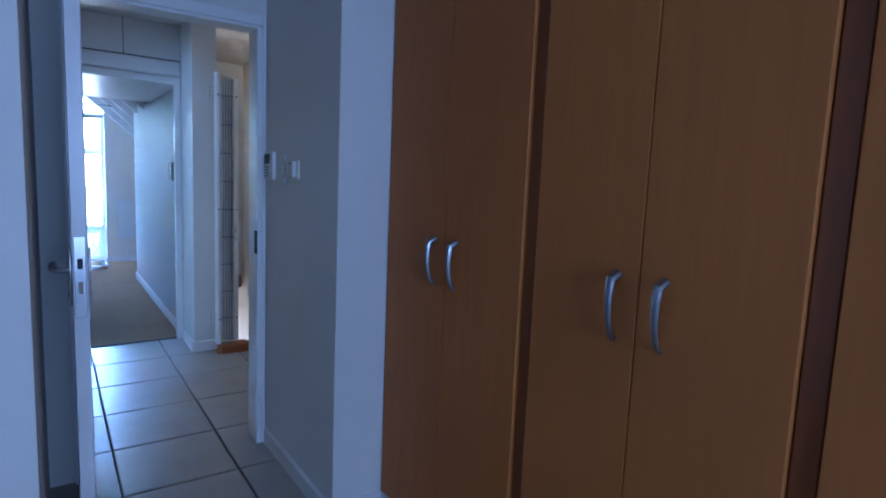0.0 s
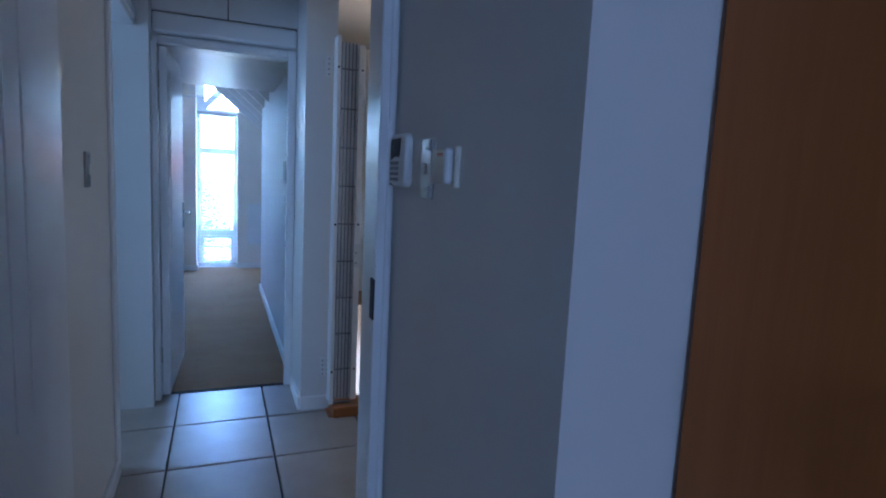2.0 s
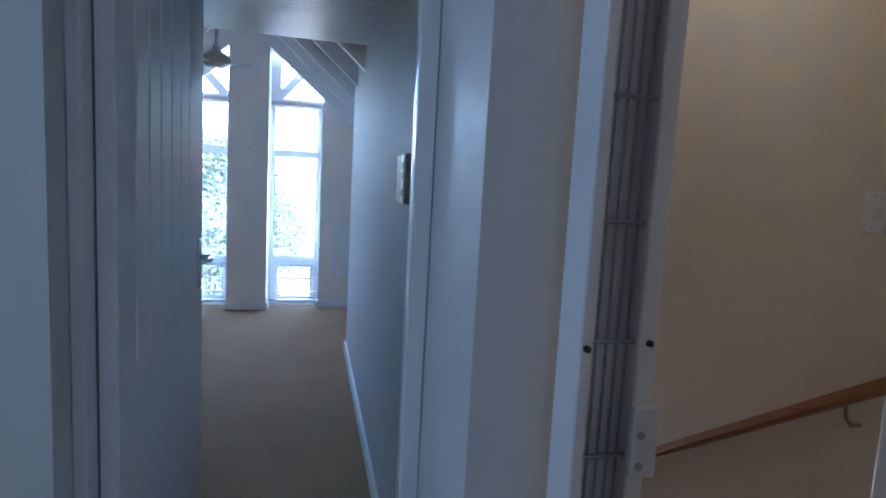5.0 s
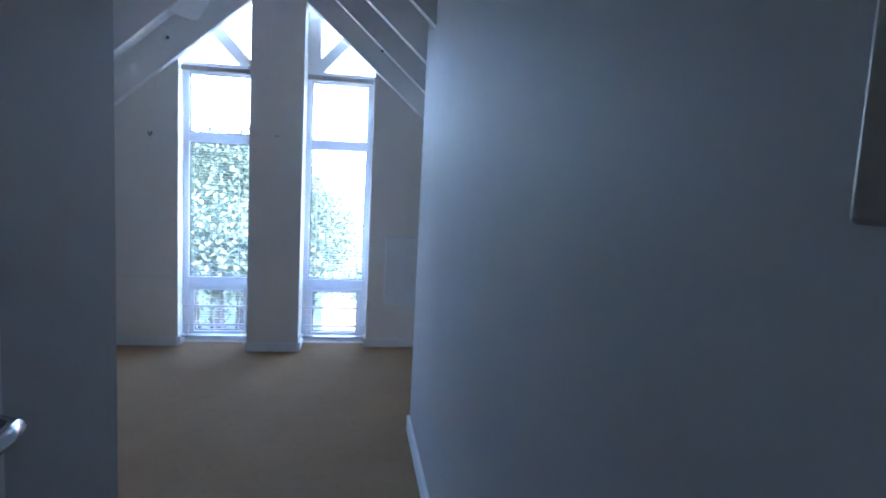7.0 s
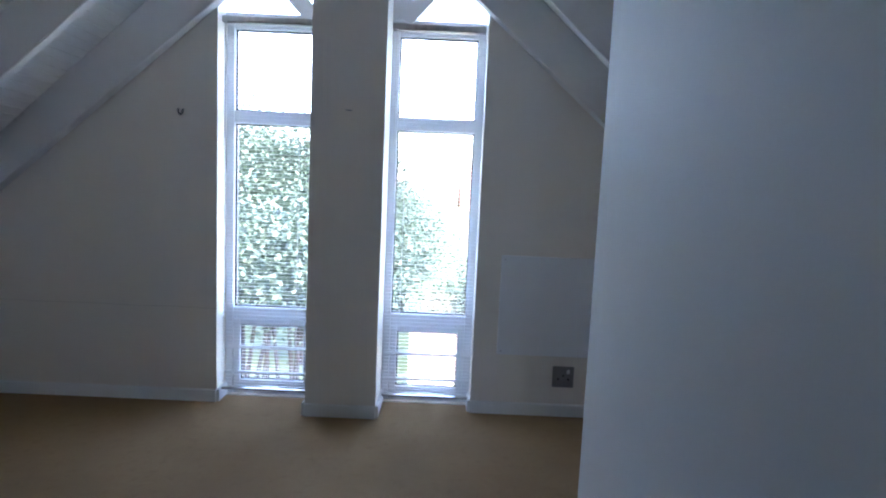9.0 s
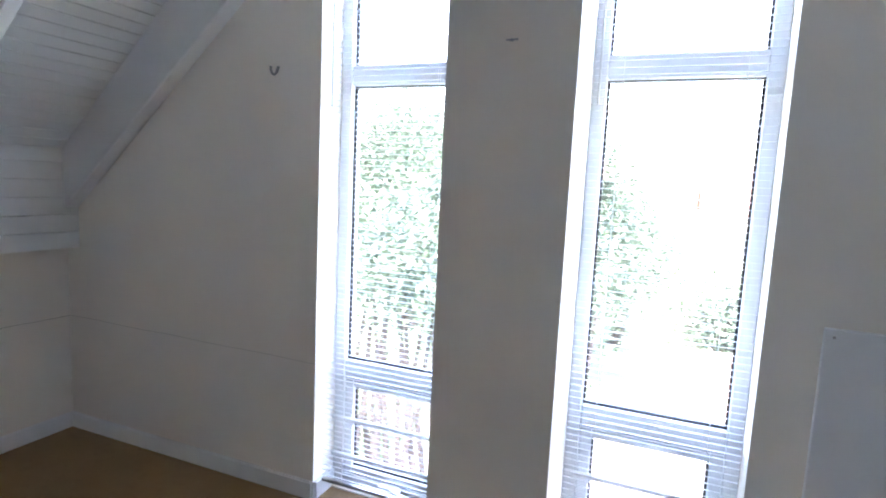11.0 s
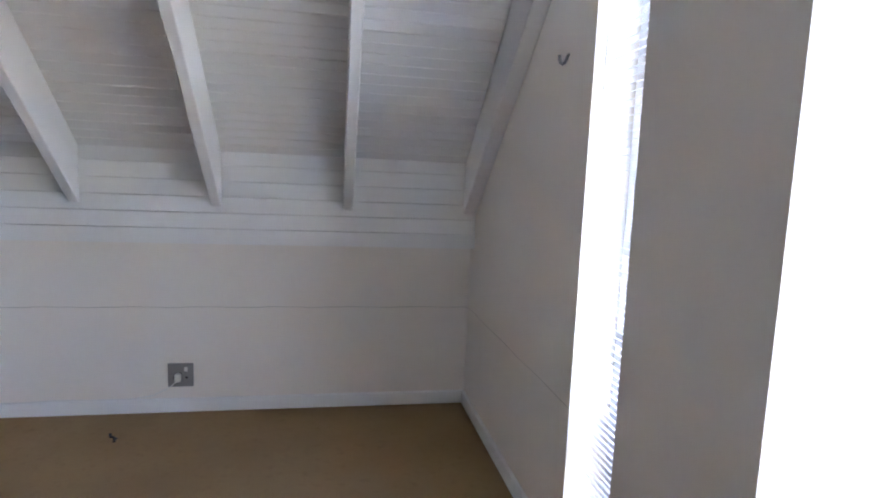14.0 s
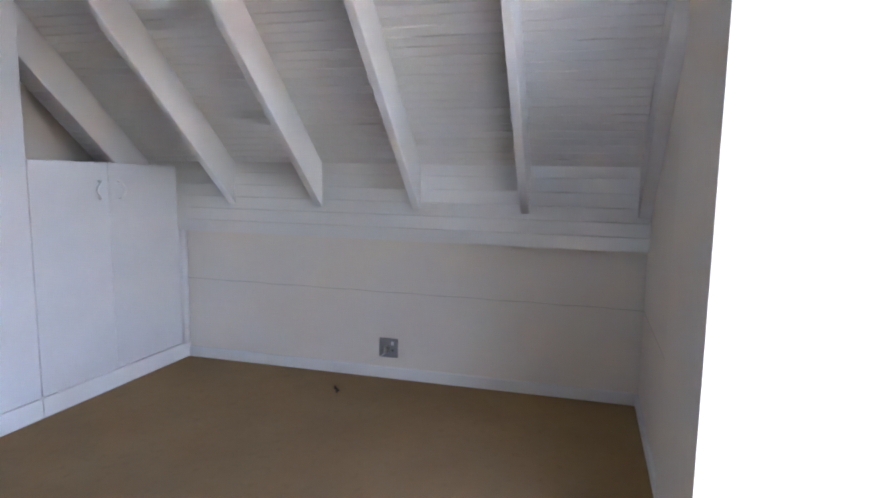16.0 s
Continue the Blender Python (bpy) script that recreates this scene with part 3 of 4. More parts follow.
for nm, b in (("jamb", (0.2225, 7.345, 0, 0.252, 7.53, 2.012)), ("jamb", (0.955, 7.445, 0, 0.9945, 7.53, 2.012)), ("head", (0.2225, 7.43, 2.012, 0.9945, 7.53, 2.055)),
              ("architrave", (0.945, 7.42, 0, 0.9935, 7.442, 2.06)), ("architrave", (0.253, 7.42, 2.02, 0.944, 7.442, 2.06))):
    bm = bmesh.new()
    soft_box(bm, *b, 0.005, 2)
    part(nm, bm, M["gloss"], e)
door_leaf("door_2", 0.8, 1.985, "white gloss tongue-and-groove door standing open into the attic passage", (0.277, 7.40, 0.012), 87.7)
door_leaf("door_3", 0.74, 2.0, "white painted side room door standing open", (0.012, 7.268, 0.008), 180.5)

# strike plate in the bedroom jamb
bm = bmesh.new()
soft_box(bm, 0.9465, 5.297, 0.965, 0.9515, 5.333, 1.078, 0.002, 1)
solid("strike_plate", bm, M["black"], "dark metal strike plate in the white door jamb", "strike plate")
# lining of the side doorway
e = thing("door_frame_3", "white gloss painted frame of the side room doorway", "door frame", "", "structure")
for b in ((0.02, 6.53, 0, 0.16, 6.565, 2.06), (0.02, 6.53, 2.06, 0.16, 7.255, 2.1), (0.15, 6.48, 0, 0.166, 6.535, 2.13), (0.15, 6.48, 2.09, 0.166, 7.255, 2.14)):
    bm = bmesh.new()
    soft_box(bm, *b, 0.004, 1)
    part("jamb", bm, M["gloss"], e)


# ---------- wardrobes in the bedroom ----------
def bow_handle(parent, x, y, z0, z1):
    bm = bmesh.new()
    pts, rad = [], []
    for k in range(13):
        f = k / 12
        z = z1 - (z1 - z0) * f
        out = 0.031 * math.sin(math.pi * min(1, 0.2 + f * 0.8)) ** 0.5 if 0 < k < 12 else 0.0
        pts.append((x - out, y, z))
        rad.append(0.0115 - 0.006 * f)
    tube(bm, pts, 0.007, 8, True, rad)
    part("handle", bm, M["handle"], parent, "curved dull metal bow handle", True)


def wardrobe(y0, y1, split, label):
    e = thing("wardrobe", label, "wardrobe", "fitted wardrobes along the bedroom wall")
    bm = bmesh.new()
    box(bm, WARD_X + 0.022, y0, 0.08, 1.9, y1, 2.4)
    part("body", bm, M["beech"], e)
    bm = bmesh.new()
    box(bm, WARD_X + 0.05, y0, 0.0, 1.9, y1, 0.08)
    part("plinth", bm, M["beech_edge"], e)
    for a, b, hy in ((y0 + 0.05, split - 0.0015, split - 0.066), (split + 0.0015, y1 - 0.004, split + 0.056)):
        bm = bmesh.new()
        soft_box(bm, WARD_X, a, 0.085, WARD_X + 0.02, b, 2.395, 0.0025, 2)
        d = part("door", bm, M["beech"], e)
        bow_handle(d, WARD_X, hy, 1.0, 1.155)
    bm = bmesh.new()
    soft_box(bm, WARD_X + 0.012, y0 + 0.001, 0.085, WARD_X + 0.03, y0 + 0.047, 2.395, 0.002, 1)
    part("filler_strip", bm, M["beech_edge"], e, "dark edged beech filler strip")


wardrobe(3.675, 4.48, 4.097, "tall beech veneer wardrobe with two plain doors and bow handles")
wardrobe(2.955, 3.675, 3.34, "tall beech veneer wardrobe with two plain doors beside its neighbour")
wardrobe(2.15, 2.955, 2.55, "tall beech veneer wardrobe, last of the row in view")
structure("wall_wardrobe_end", [(WARD_X, -0.48, 0, 1.92, 2.145, 2.45)], M["wall"], "white painted boxed wall beside the wardrobes", "wall")


# ---------- fittings on the walls ----------
def wall_plate(name, x, y, z, w, h, d, nx, ny, mat, label, cat):
    """A plate of width w and height h centred at x, y, z on a wall that faces (nx, ny)."""
    e = thing(name, label, cat, "", "", (x, y, z))
    e.matrix_world = pose(x, y, z, 0, 0, math.degrees(math.atan2(ny, nx)) - 90)
    bm = bmesh.new()
    soft_box(bm, -w / 2, -0.001, -h / 2, w / 2, d, h / 2, min(0.004, d / 2), 2)
    part("plate", bm, mat, e)
    return e


def switch(x, y, z, nx, ny, mat, label, tall=0.118, key=0.012):
    e = wall_plate("light_switch", x, y, z, 0.066, tall, 0.009, nx, ny, mat, label, "light switch")
    bm = bmesh.new()
    soft_box(bm, -key, 0.009, -1.5 * key, key, 0.014, 1.5 * key, 0.002, 1)
    part("rocker", bm, M["plastic"] if key > 0.01 else M["steel"], e, "white rocker" if key > 0.01 else "steel rocker")
    for z in (-0.045, 0.045):
        bm = bmesh.new()
        tube(bm, [(0, 0.008, z), (0, 0.0105, z)], 0.0035, 8)
        part("screw", bm, M["steel"], e)
    return e


switch(HX0, 6.075, 1.325, 1, 0, M["steel"], "brushed steel light switch on the white hall wall")
switch(YEL_X, 7.325, 1.323, -1, 0, M["plastic"], "white plastic light switch on the stair wall")
switch(2.42, 7.10, 1.337, 0, -1, M["plastic"], "white plastic light switch above the landing rail")
e = switch(KEY_X, 5.05, 1.371, -1, 0, M["steel"], "polished steel light switch beside the alarm keypad", 0.132, 0.008)
for z in (-0.062, 0.038):
    bm = bmesh.new()
    soft_box(bm, -0.036, 0.003, z, -0.020, 0.012, z + 0.026, 0.002, 1)
    part("clip", bm, M["chrome"], e, "bright chrome clip")

bracket = wall_plate("wall_bracket", 2.694, 7.10, 1.672, 0.02, 0.042, 0.008, 0, -1, M["ivory"], "small ivory plastic bracket on the white landing wall", "bracket")
bm = bmesh.new()
tube(bm, [(0, 0.011, 0), (0, 0.016, 0)], 0.005, 8)
part("screw", bm, M["steel"], bracket)

# alarm keypad
e = wall_plate("alarm_keypad", KEY_X, 5.224, 1.391, 0.105, 0.11, 0.006, -1, 0, M["plastic"], "white alarm keypad with a dark display and rows of buttons", "alarm keypad")
bm = bmesh.new()
rows = []
for d, s in ((0.004, 1.0), (0.013, 1.0), (0.019, 0.97), (0.0225, 0.92), (0.023, 0.86)):
    ring = []
    for k in range(40):
        a = 2 * math.pi * (k + 0.5) / 40
        cx, cz = math.cos(a), math.sin(a)
        ring.append(bm.verts.new((0.062 * s * math.copysign(abs(cx) ** 0.32, cx), d, 0.066 * s * math.copysign(abs(cz) ** 0.32, cz))))
    rows.append(ring)
for lo, hi in zip(rows, rows[1:]):
    for k in range(40):
        bm.faces.new([lo[k], lo[(k + 1) % 40], hi[(k + 1) % 40], hi[k]])
bm.faces.new(rows[-1])
bm.faces.new(rows[0][::-1])
part("case", bm, M["plastic"], e)
bm = bmesh.new()
prism(bm, [(0.051, 0.002), (0.051, 0.046), (0.043, 0.054), (-0.030, 0.054), (-0.025, 0.030), (-0.017, 0.008), (0.0, 0.010), (0.025, 0.008)], 0.022, 0.0245, 1)
part("display", bm, M["black"], e, "dark curved display")
M["lcd"] = plain("green_display", (0.012, 0.04, 0.018), 0.5, 0.0, 0.8, 30)
bm = bmesh.new()
box(bm, 0.008, 0.0243, 0.022, 0.04, 0.0252, 0.040)
part("screen", bm, M["lcd"], e, "green lit screen")
for r in range(4):
    for c in range(4):
        bm = bmesh.new()
        soft_box(bm, 0.0355 - c * 0.0165, 0.022, -0.010 - r * 0.0135, 0.0505 - c * 0.0165, 0.0255, -0.002 - r * 0.0135, 0.002, 2)
        part("button", bm, M["grey_plastic"], e)
bm = bmesh.new()
soft_box(bm, 0.044, 0.02, -0.0615, 0.052, 0.0245, -0.0565, 0.001, 1)
part("panic_button", bm, M["red"], e, "small red button")

# ivory sensor box on the keypad wall
e = wall_plate("sensor_box", KEY_X, 4.94, 1.377, 0.09, 0.07, 0.020, -1, 0, M["ivory"], "ivory plastic sensor box with a red mark", "sensor")
bm = bmesh.new()
soft_box(bm, -0.05, 0.0, -0.036, -0.032, 0.026, 0.034, 0.006, 4)
part("cover", bm, M["plastic"], e, "white plastic cover")
bm = bmesh.new()
soft_box(bm, -0.068, 0.0, -0.043, -0.058, 0.013, 0.038, 0.003, 1)
part("magnet", bm, M["ivory"], e)
bm = bmesh.new()
box(bm, -0.018, 0.0198, 0.019, 0.012, 0.0212, 0.026)
part("mark", bm, M["red"], e, "red mark")

# door chime box on the passage wall
e = wall_plate("intercom_box", PASS_R, 7.80, 1.345, 0.19, 0.15, 0.03, -1, 0, M["brass"], "small bronze coloured intercom box by the attic door", "intercom")
bm = bmesh.new()
soft_box(bm, -0.093, 0.029, -0.073, -0.055, 0.036, 0.073, 0.002, 1)
part("side_plate", bm, M["chrome"], e, "chrome edge plate")
for z in (-0.05, 0.0, 0.03):
    bm = bmesh.new()
    box(bm, -0.086, 0.0355, z, -0.066, 0.0375, z + 0.02)
    part("slot", bm, M["black"], e)

# hook on the gable wall, socket, crack line, picture panel
bm = bmesh.new()
hx, hz = -0.806, 1.576
tube(bm, [(hx + 0.007, W_Y + 0.002, hz + 0.010), (hx + 0.007, W_Y - 0.004, hz + 0.008), (hx + 0.0065, W_Y - 0.008, hz - 0.004), (hx + 0.004, W_Y - 0.012, hz - 0.014), (hx, W_Y - 0.017, hz - 0.018), (hx - 0.004, W_Y - 0.022, hz - 0.014), (hx - 0.006, W_Y - 0.026, hz - 0.003), (hx - 0.006, W_Y - 0.027, hz + 0.010)], 0.0048, 8)
solid("wall_hook", bm, M["grey_plastic"], "small dark metal hook in the cream wall", "hook", smooth=True)
bm = bmesh.new()
tube(bm, [(0.10, PIER_Y + 0.002, 1.60), (0.10, PIER_Y - 0.006, 1.60)], 0.004, 8)
box(bm, 0.085, PIER_Y - 0.007, 1.598, 0.118, PIER_Y - 0.004, 1.602)
solid("wall_nail", bm, M["wire"], "small dark nail in the cream window pier", "nail")


def socket(x, y, z, nx, ny, label):
    e = wall_plate("wall_socket", x, y, z, 0.118, 0.118, 0.008, nx, ny, M["grey_plastic"], label, "wall socket")
    for dx in (-0.028, 0.0, 0.028):
        bm = bmesh.new()
        tube(bm, [(dx, 0.007, -0.012 + (0.02 if dx == 0 else 0)), (dx, 0.0095, -0.012 + (0.02 if dx == 0 else 0))], 0.006, 10)
        part("hole", bm, M["black"], e)
    bm = bmesh.new()
    soft_box(bm, -0.034, 0.007, 0.02, -0.018, 0.013, 0.042, 0.002, 1)
    part("rocker", bm, M["plastic"], e, "white rocker")
    return e


sk = socket(KNEE_X, 10.568, 0.186, 1, 0, "grey double wall socket with a white plug and thin lead")
bm = bmesh.new()
soft_box(bm, -0.004, 0.008, -0.028, 0.022, 0.035, 0.012, 0.006, 2)
part("plug", bm, M["plastic"], sk, "white plug", True)
socket(1.30, W_Y, 0.225, 0, -1, "grey wall socket below the white panel")
bm = bmesh.new()
tube(bm, [(KNEE_X + 0.03, 10.558, 0.163), (KNEE_X + 0.026, 10.515, 0.127), (KNEE_X + 0.016, 10.44, 0.088), (KNEE_X + 0.012, 10.36, 0.074)] + [(KNEE_X + 0.012 + 0.003 * math.sin(k * 2.1), 10.2 - 0.1 * k, 0.0725 + 0.003 * math.sin(k * 1.3)) for k in range(12)], 0.0028, 6)
solid("white_lead", bm, M["plastic"], "thin white lead lying along the skirting top", "cable", smooth=True)

e = thing("wall_panel", "plain white square panel fixed to the gable wall", "panel")
bm = bmesh.new()
soft_box(bm, 0.925, W_Y - 0.02, 0.342, 1.452, W_Y + 0.001, 0.888, 0.003, 2)
part("board", bm, M["panel"], e)
for x, z in ((0.945, 0.868), (1.432, 0.868), (0.945, 0.362), (1.432, 0.362)):
    bm = bmesh.new()
    tube(bm, [(x, W_Y - 0.018, z), (x, W_Y - 0.0225, z)], 0.004, 8)
    part("screw", bm, M["steel"], e)

# thin plaster joint lines
bm = bmesh.new()
for k in range(30):
    y = CAB_Y + (W_Y - CAB_Y) * k / 30
    box(bm, KNEE_X - 0.001, y, 0.524 + 0.002 * math.sin(k * 1.7), KNEE_X + 0.0012, y + (W_Y - CAB_Y) / 30, 0.5265 + 0.002 * math.sin(k * 1.7 + 0.3))
for k in range(14):
    x = KNEE_X + (W1A - KNEE_X) * k / 14
    box(bm, x, W_Y - 0.0008, 0.524 + 0.0015 * math.sin(k * 1.3), x + (W1A - KNEE_X) / 14, W_Y + 0.001, 0.5253 + 0.0015 * math.sin(k * 1.3))
M["crack"] = plain("plaster_joint", (0.52, 0.48, 0.42), 0.8, 0.0, 0.8, 30)
solid("trim_joint", bm, M["crack"], "fine plaster joint line round the low walls", "joint", "structure")

# debris on the carpet
bm = bmesh.new()
for a, b, c in ((-1.70, 10.34, 25), (-1.675, 10.365, 50), (-1.655, 10.372, 15)):
    soft_box(bm, -0.018, -0.006, 0, 0.018, 0.006, 0.008, 0.003, 1, pose(a, b, 0.001, 0, 4, c))
solid("dry_leaf_bit", bm, M["bark"], "brown dry scrap lying on the tan carpet", "litter")


# ---------- built-in cupboards of the attic ----------
def cupboard(x0, x1, top, doors, label, name="built_in_cupboard"):
    e = thing(name, label, "cupboard", "white built-in cupboards of the attic")
    bm = bmesh.new()
    box(bm, x0, 7.62, 0.1, x1, CAB_Y - 0.02, top)
    part("body", bm, M["melamine"], e)
    bm = bmesh.new()
    soft_box(bm, x0, CAB_Y - 0.04, 0.0, x1, CAB_Y + 0.004, 0.1, 0.003, 1)
    part("plinth", bm, M["gloss"], e)
    for a, b, knob in doors:
        bm = bmesh.new()
        soft_box(bm, a + 0.0015, CAB_Y - 0.018, 0.104, b - 0.0015, CAB_Y, top - 0.004, 0.002, 1)
        d = part("door", bm, M["melamine"], e)
        if knob is not None:
            bm = bmesh.new()
            s = 1 if knob < (a + b) / 2 else -1
            pts = [(knob - s * 0.0, CAB_Y - 0.002, top - 0.10), (knob - s * 0.006, CAB_Y + 0.02, top - 0.105)]
            pts += [(knob + s * (0.03 * math.sin(math.pi * k / 8)), CAB_Y + 0.024, top - 0.105 - 0.085 * k / 8) for k in range(9)]
            pts += [(knob, CAB_Y - 0.002, top - 0.195)]
            tube(bm, pts, 0.006, 8)
            part("handle", bm, M["plastic"], d, "white curved plastic handle", True)
    return e


cupboard(KNEE_X, -0.915, 1.25, ((KNEE_X + 0.02, -1.365, -1.43), (-1.365, -0.915, -1.30)), "low white built-in cupboard under the roof slope")
cupboard(-0.91, -0.30, 2.0, ((-0.91, -0.30, -0.36),), "full height white built-in cupboard beside the passage")
# rounded corner trim and a hook at the cupboard end
e = thing("cupboard_end", "white rounded end post of the low cupboard with a small clasp", "trim")
bm = bmesh.new()
tube(bm, [(KNEE_X + 0.043, CAB_Y + 0.006, 0.101), (KNEE_X + 0.043, CAB_Y + 0.006, 1.205)], 0.026, 14)
lathe(bm, [(0.026, 1.205), (0.023, 1.219), (0.014, 1.228), (0.0, 1.231)], 14, pose(KNEE_X + 0.043, CAB_Y + 0.006, 0))
part("post", bm, M["melamine"], e, "", True)
bm = bmesh.new()
tube(bm, [(KNEE_X + 0.05 + 0.02 * math.cos(a * math.pi / 6), CAB_Y + 0.036, 1.1 + 0.032 * math.sin(a * math.pi / 6)) for a in range(13)], 0.006, 8)
part("clasp", bm, M["plastic"], e, "white plastic clasp loop", True)

# cupboards above the attic door, in the hall
e = thing("overhead_cupboard", "white painted cupboard with two doors above the attic doorway", "cupboard")
for a, b in ((0.187, 0.609), (0.615, 1.04)):
    bm = bmesh.new()
    soft_box(bm, a, 7.42, 2.19, b, 7.442, 2.445, 0.002, 1)
    part("door", bm, M["gloss"], e)
# near-black sheet whose colour stands in for the shade between the doors
bm = bmesh.new()
box(bm, 0.16, 7.4405, 2.176, 1.07, 7.449, 2.449)
part("gap_shade", bm, M["dark"], e, "dark sheet coloured as the shade in the gaps round the doors")
bm = bmesh.new()
soft_box(bm, 0.223, 7.395, 2.07, 0.994, 7.449, 2.18, 0.018, 4)
part("rail", bm, M["gloss"], e)


# ---------- ceiling fan ----------
e = thing("ceiling_fan", "white three-blade ceiling fan hanging from the ridge on a rod", "ceiling fan", "", "", (RIDGE_X, 9.95, 0))
bm = bmesh.new()
tube(bm, [(0, 0, 2.12), (0, 0, board_z(RIDGE_X) - 0.02)], 0.011, 10)
part("rod", bm, M["steel"], e, "", True)
bm = bmesh.new()
lathe(bm, [(0.012, board_z(RIDGE_X) - 0.16), (0.045, board_z(RIDGE_X) - 0.1), (0.055, board_z(RIDGE_X) - 0.02)], 20)
part("canopy", bm, M["steel"], e, "", True)
bm = bmesh.new()
lathe(bm, [(0.0, 1.995), (0.06, 2.0), (0.085, 2.02), (0.085, 2.06), (0.06, 2.085), (0.03, 2.10), (0.022, 2.13), (0.0, 2.131)], 24)
part("motor", bm, M["steel"], e, "", True)
for k in range(3):
    m3 = pose(0, 0, 2.025, 0, 0, -5 + 120 * k)
    bm = bmesh.new()
    soft_box(bm, 0.07, -0.02, -0.004, 0.2, 0.02, 0.004, 0.002, 1, m3)
    part("bracket", bm, M["alu"], e)
    bm = bmesh.new()
    t = bmesh.new()
    prism(t, [(0.17, -0.045), (0.6, -0.062), (0.625, -0.04), (0.625, 0.04), (0.6, 0.062), (0.17, 0.045)], -0.003, 0.003, 2)
    merge(bm, t, m3 @ pose(0, 0, 0.006, 10, 0, 0))
    part("blade", bm, M["alu"], e)


# ---------- windows and blinds ----------
def window(name, x0, x1, struts, label):
    e = thing(name, label, "window", "tall gable windows", "structure")
    ya, yb = 12.13, 12.20
    fw = 0.042
    levels = ((0.0, 0.05), (0.435, 0.51), (1.54, 1.61), (2.045, 2.105))
    for a, b in ((x0, x0 + fw), (x1 - fw, x1)):
        bm = bmesh.new()
        soft_box(bm, a, ya, 0.003, b, yb, 2.10, 0.003, 1)
        part("stile", bm, M["alu"], e)
    for a, b in levels:
        bm = bmesh.new()
        soft_box(bm, x0 + fw, ya + 0.004, a + 0.003, x1 - fw, yb, b, 0.003, 1)
        part("transom", bm, M["alu"], e)
    bm = bmesh.new()
    soft_box(bm, x0, ya - 0.02, 2.075, x1, yb, 2.125, 0.004, 1)
    part("head_bar", bm, M["alu"], e)
    # opening light at the bottom
    s = part("sash", bmesh.new(), M["alu"], e, "bottom opening light")
    bm = bmesh.new()
    xa, xb = x0 + fw, x1 - fw
    for b in ((xa, 12.14, 0.05, xa + 0.038, 12.185, 0.435), (xb - 0.038, 12.14, 0.05, xb, 12.185, 0.435), (xa + 0.038, 12.14, 0.05, xb - 0.038, 12.185, 0.08), (xa + 0.038, 12.14, 0.405, xb - 0.038, 12.185, 0.435)):
        soft_box(bm, *b, 0.003, 1)
    bm.to_mesh(s.data)
    bm.free()
    for ax, bx, az, bz in ((xa + 0.038, xb - 0.038, 0.08, 0.405), (xa, xb, 0.51, 1.54), (xa, xb, 1.61, 2.045)):
        bm = bmesh.new()
        g = 0.0075
        for b in ((ax, 12.157, az, ax + g, 12.17, bz), (bx - g, 12.157, az, bx, 12.17, bz), (ax + g, 12.157, az, bx - g, 12.17, az + g), (ax + g, 12.157, bz - g, bx - g, 12.17, bz)):
            box(bm, *b)
        part("gasket", bm, M["gasket"], e, "black rubber gasket")
        bm = bmesh.new()
        box(bm, ax + 0.001, 12.166, az + 0.001, bx - 0.001, 12.170, bz - 0.001)
        pane = part("pane", bm, M["glass"], e)
        pane.visible_shadow = False
    for z in (0.283, 0.135):
        bm = bmesh.new()
        soft_box(bm, x0 + 0.004, 12.108, z - 0.009, x1 - 0.004, 12.12, z + 0.009, 0.003, 1)
        part("burglar_bar", bm, M["alu"], e, "white flat burglar bar")
    bm = bmesh.new()
    xm = (x0 + x1) / 2
    soft_box(bm, xm - 0.045, 12.10, 0.035, xm + 0.045, 12.135, 0.055, 0.006, 2)
    tube(bm, [(xm, 12.115, 0.05), (xm + 0.02, 12.09, 0.055), (xm + 0.075, 12.085, 0.05)], 0.007, 8)
    part("stay_handle", bm, M["alu"], e, "white stay handle", True)
    # glass and struts in the gable point
    tops = [(x0, raft_z(x0) + 0.06), (x1, raft_z(x1) + 0.06)]
    bm = bmesh.new()
    prism(bm, [(x0 + 0.002, 2.126), (x1 - 0.002, 2.126), (tops[1][0] - 0.002, tops[1][1] + 0.2), (tops[0][0] + 0.002, tops[0][1] + 0.2)], 12.166, 12.170, 1)
    pane = part("gable_pane", bm, M["glass"], e)
    pane.visible_shadow = False
    for k, ((ax, az), (bx, bz), w) in enumerate(struts):
        d = Vector((bx - ax, bz - az)).normalized()
        n = Vector((-d.y, d.x)) * w / 2
        bm = bmesh.new()
        t = bmesh.new()
        prism(t, [(ax + n.x, az + n.y), (bx + n.x, bz + n.y), (bx - n.x, bz - n.y), (ax - n.x, az - n.y)], 12.10 + 0.004 * k, 12.16 - 0.004 * k, 1)
        merge(bm, t)
        part("strut", bm, M["beam"], e, "white painted diagonal timber strut")
    return e


window("window_1", W1A, W1B, [((-0.15, 2.118), (-0.475, 2.46), 0.088)], "tall white aluminium window with panes and a glazed gable point")
window("window_2", W2A, W2B, [((0.345, 2.118), (0.655, 2.46), 0.08), ((0.332, 2.12), (0.332, 2.62), 0.1)], "tall white aluminium window with panes beside the pier")


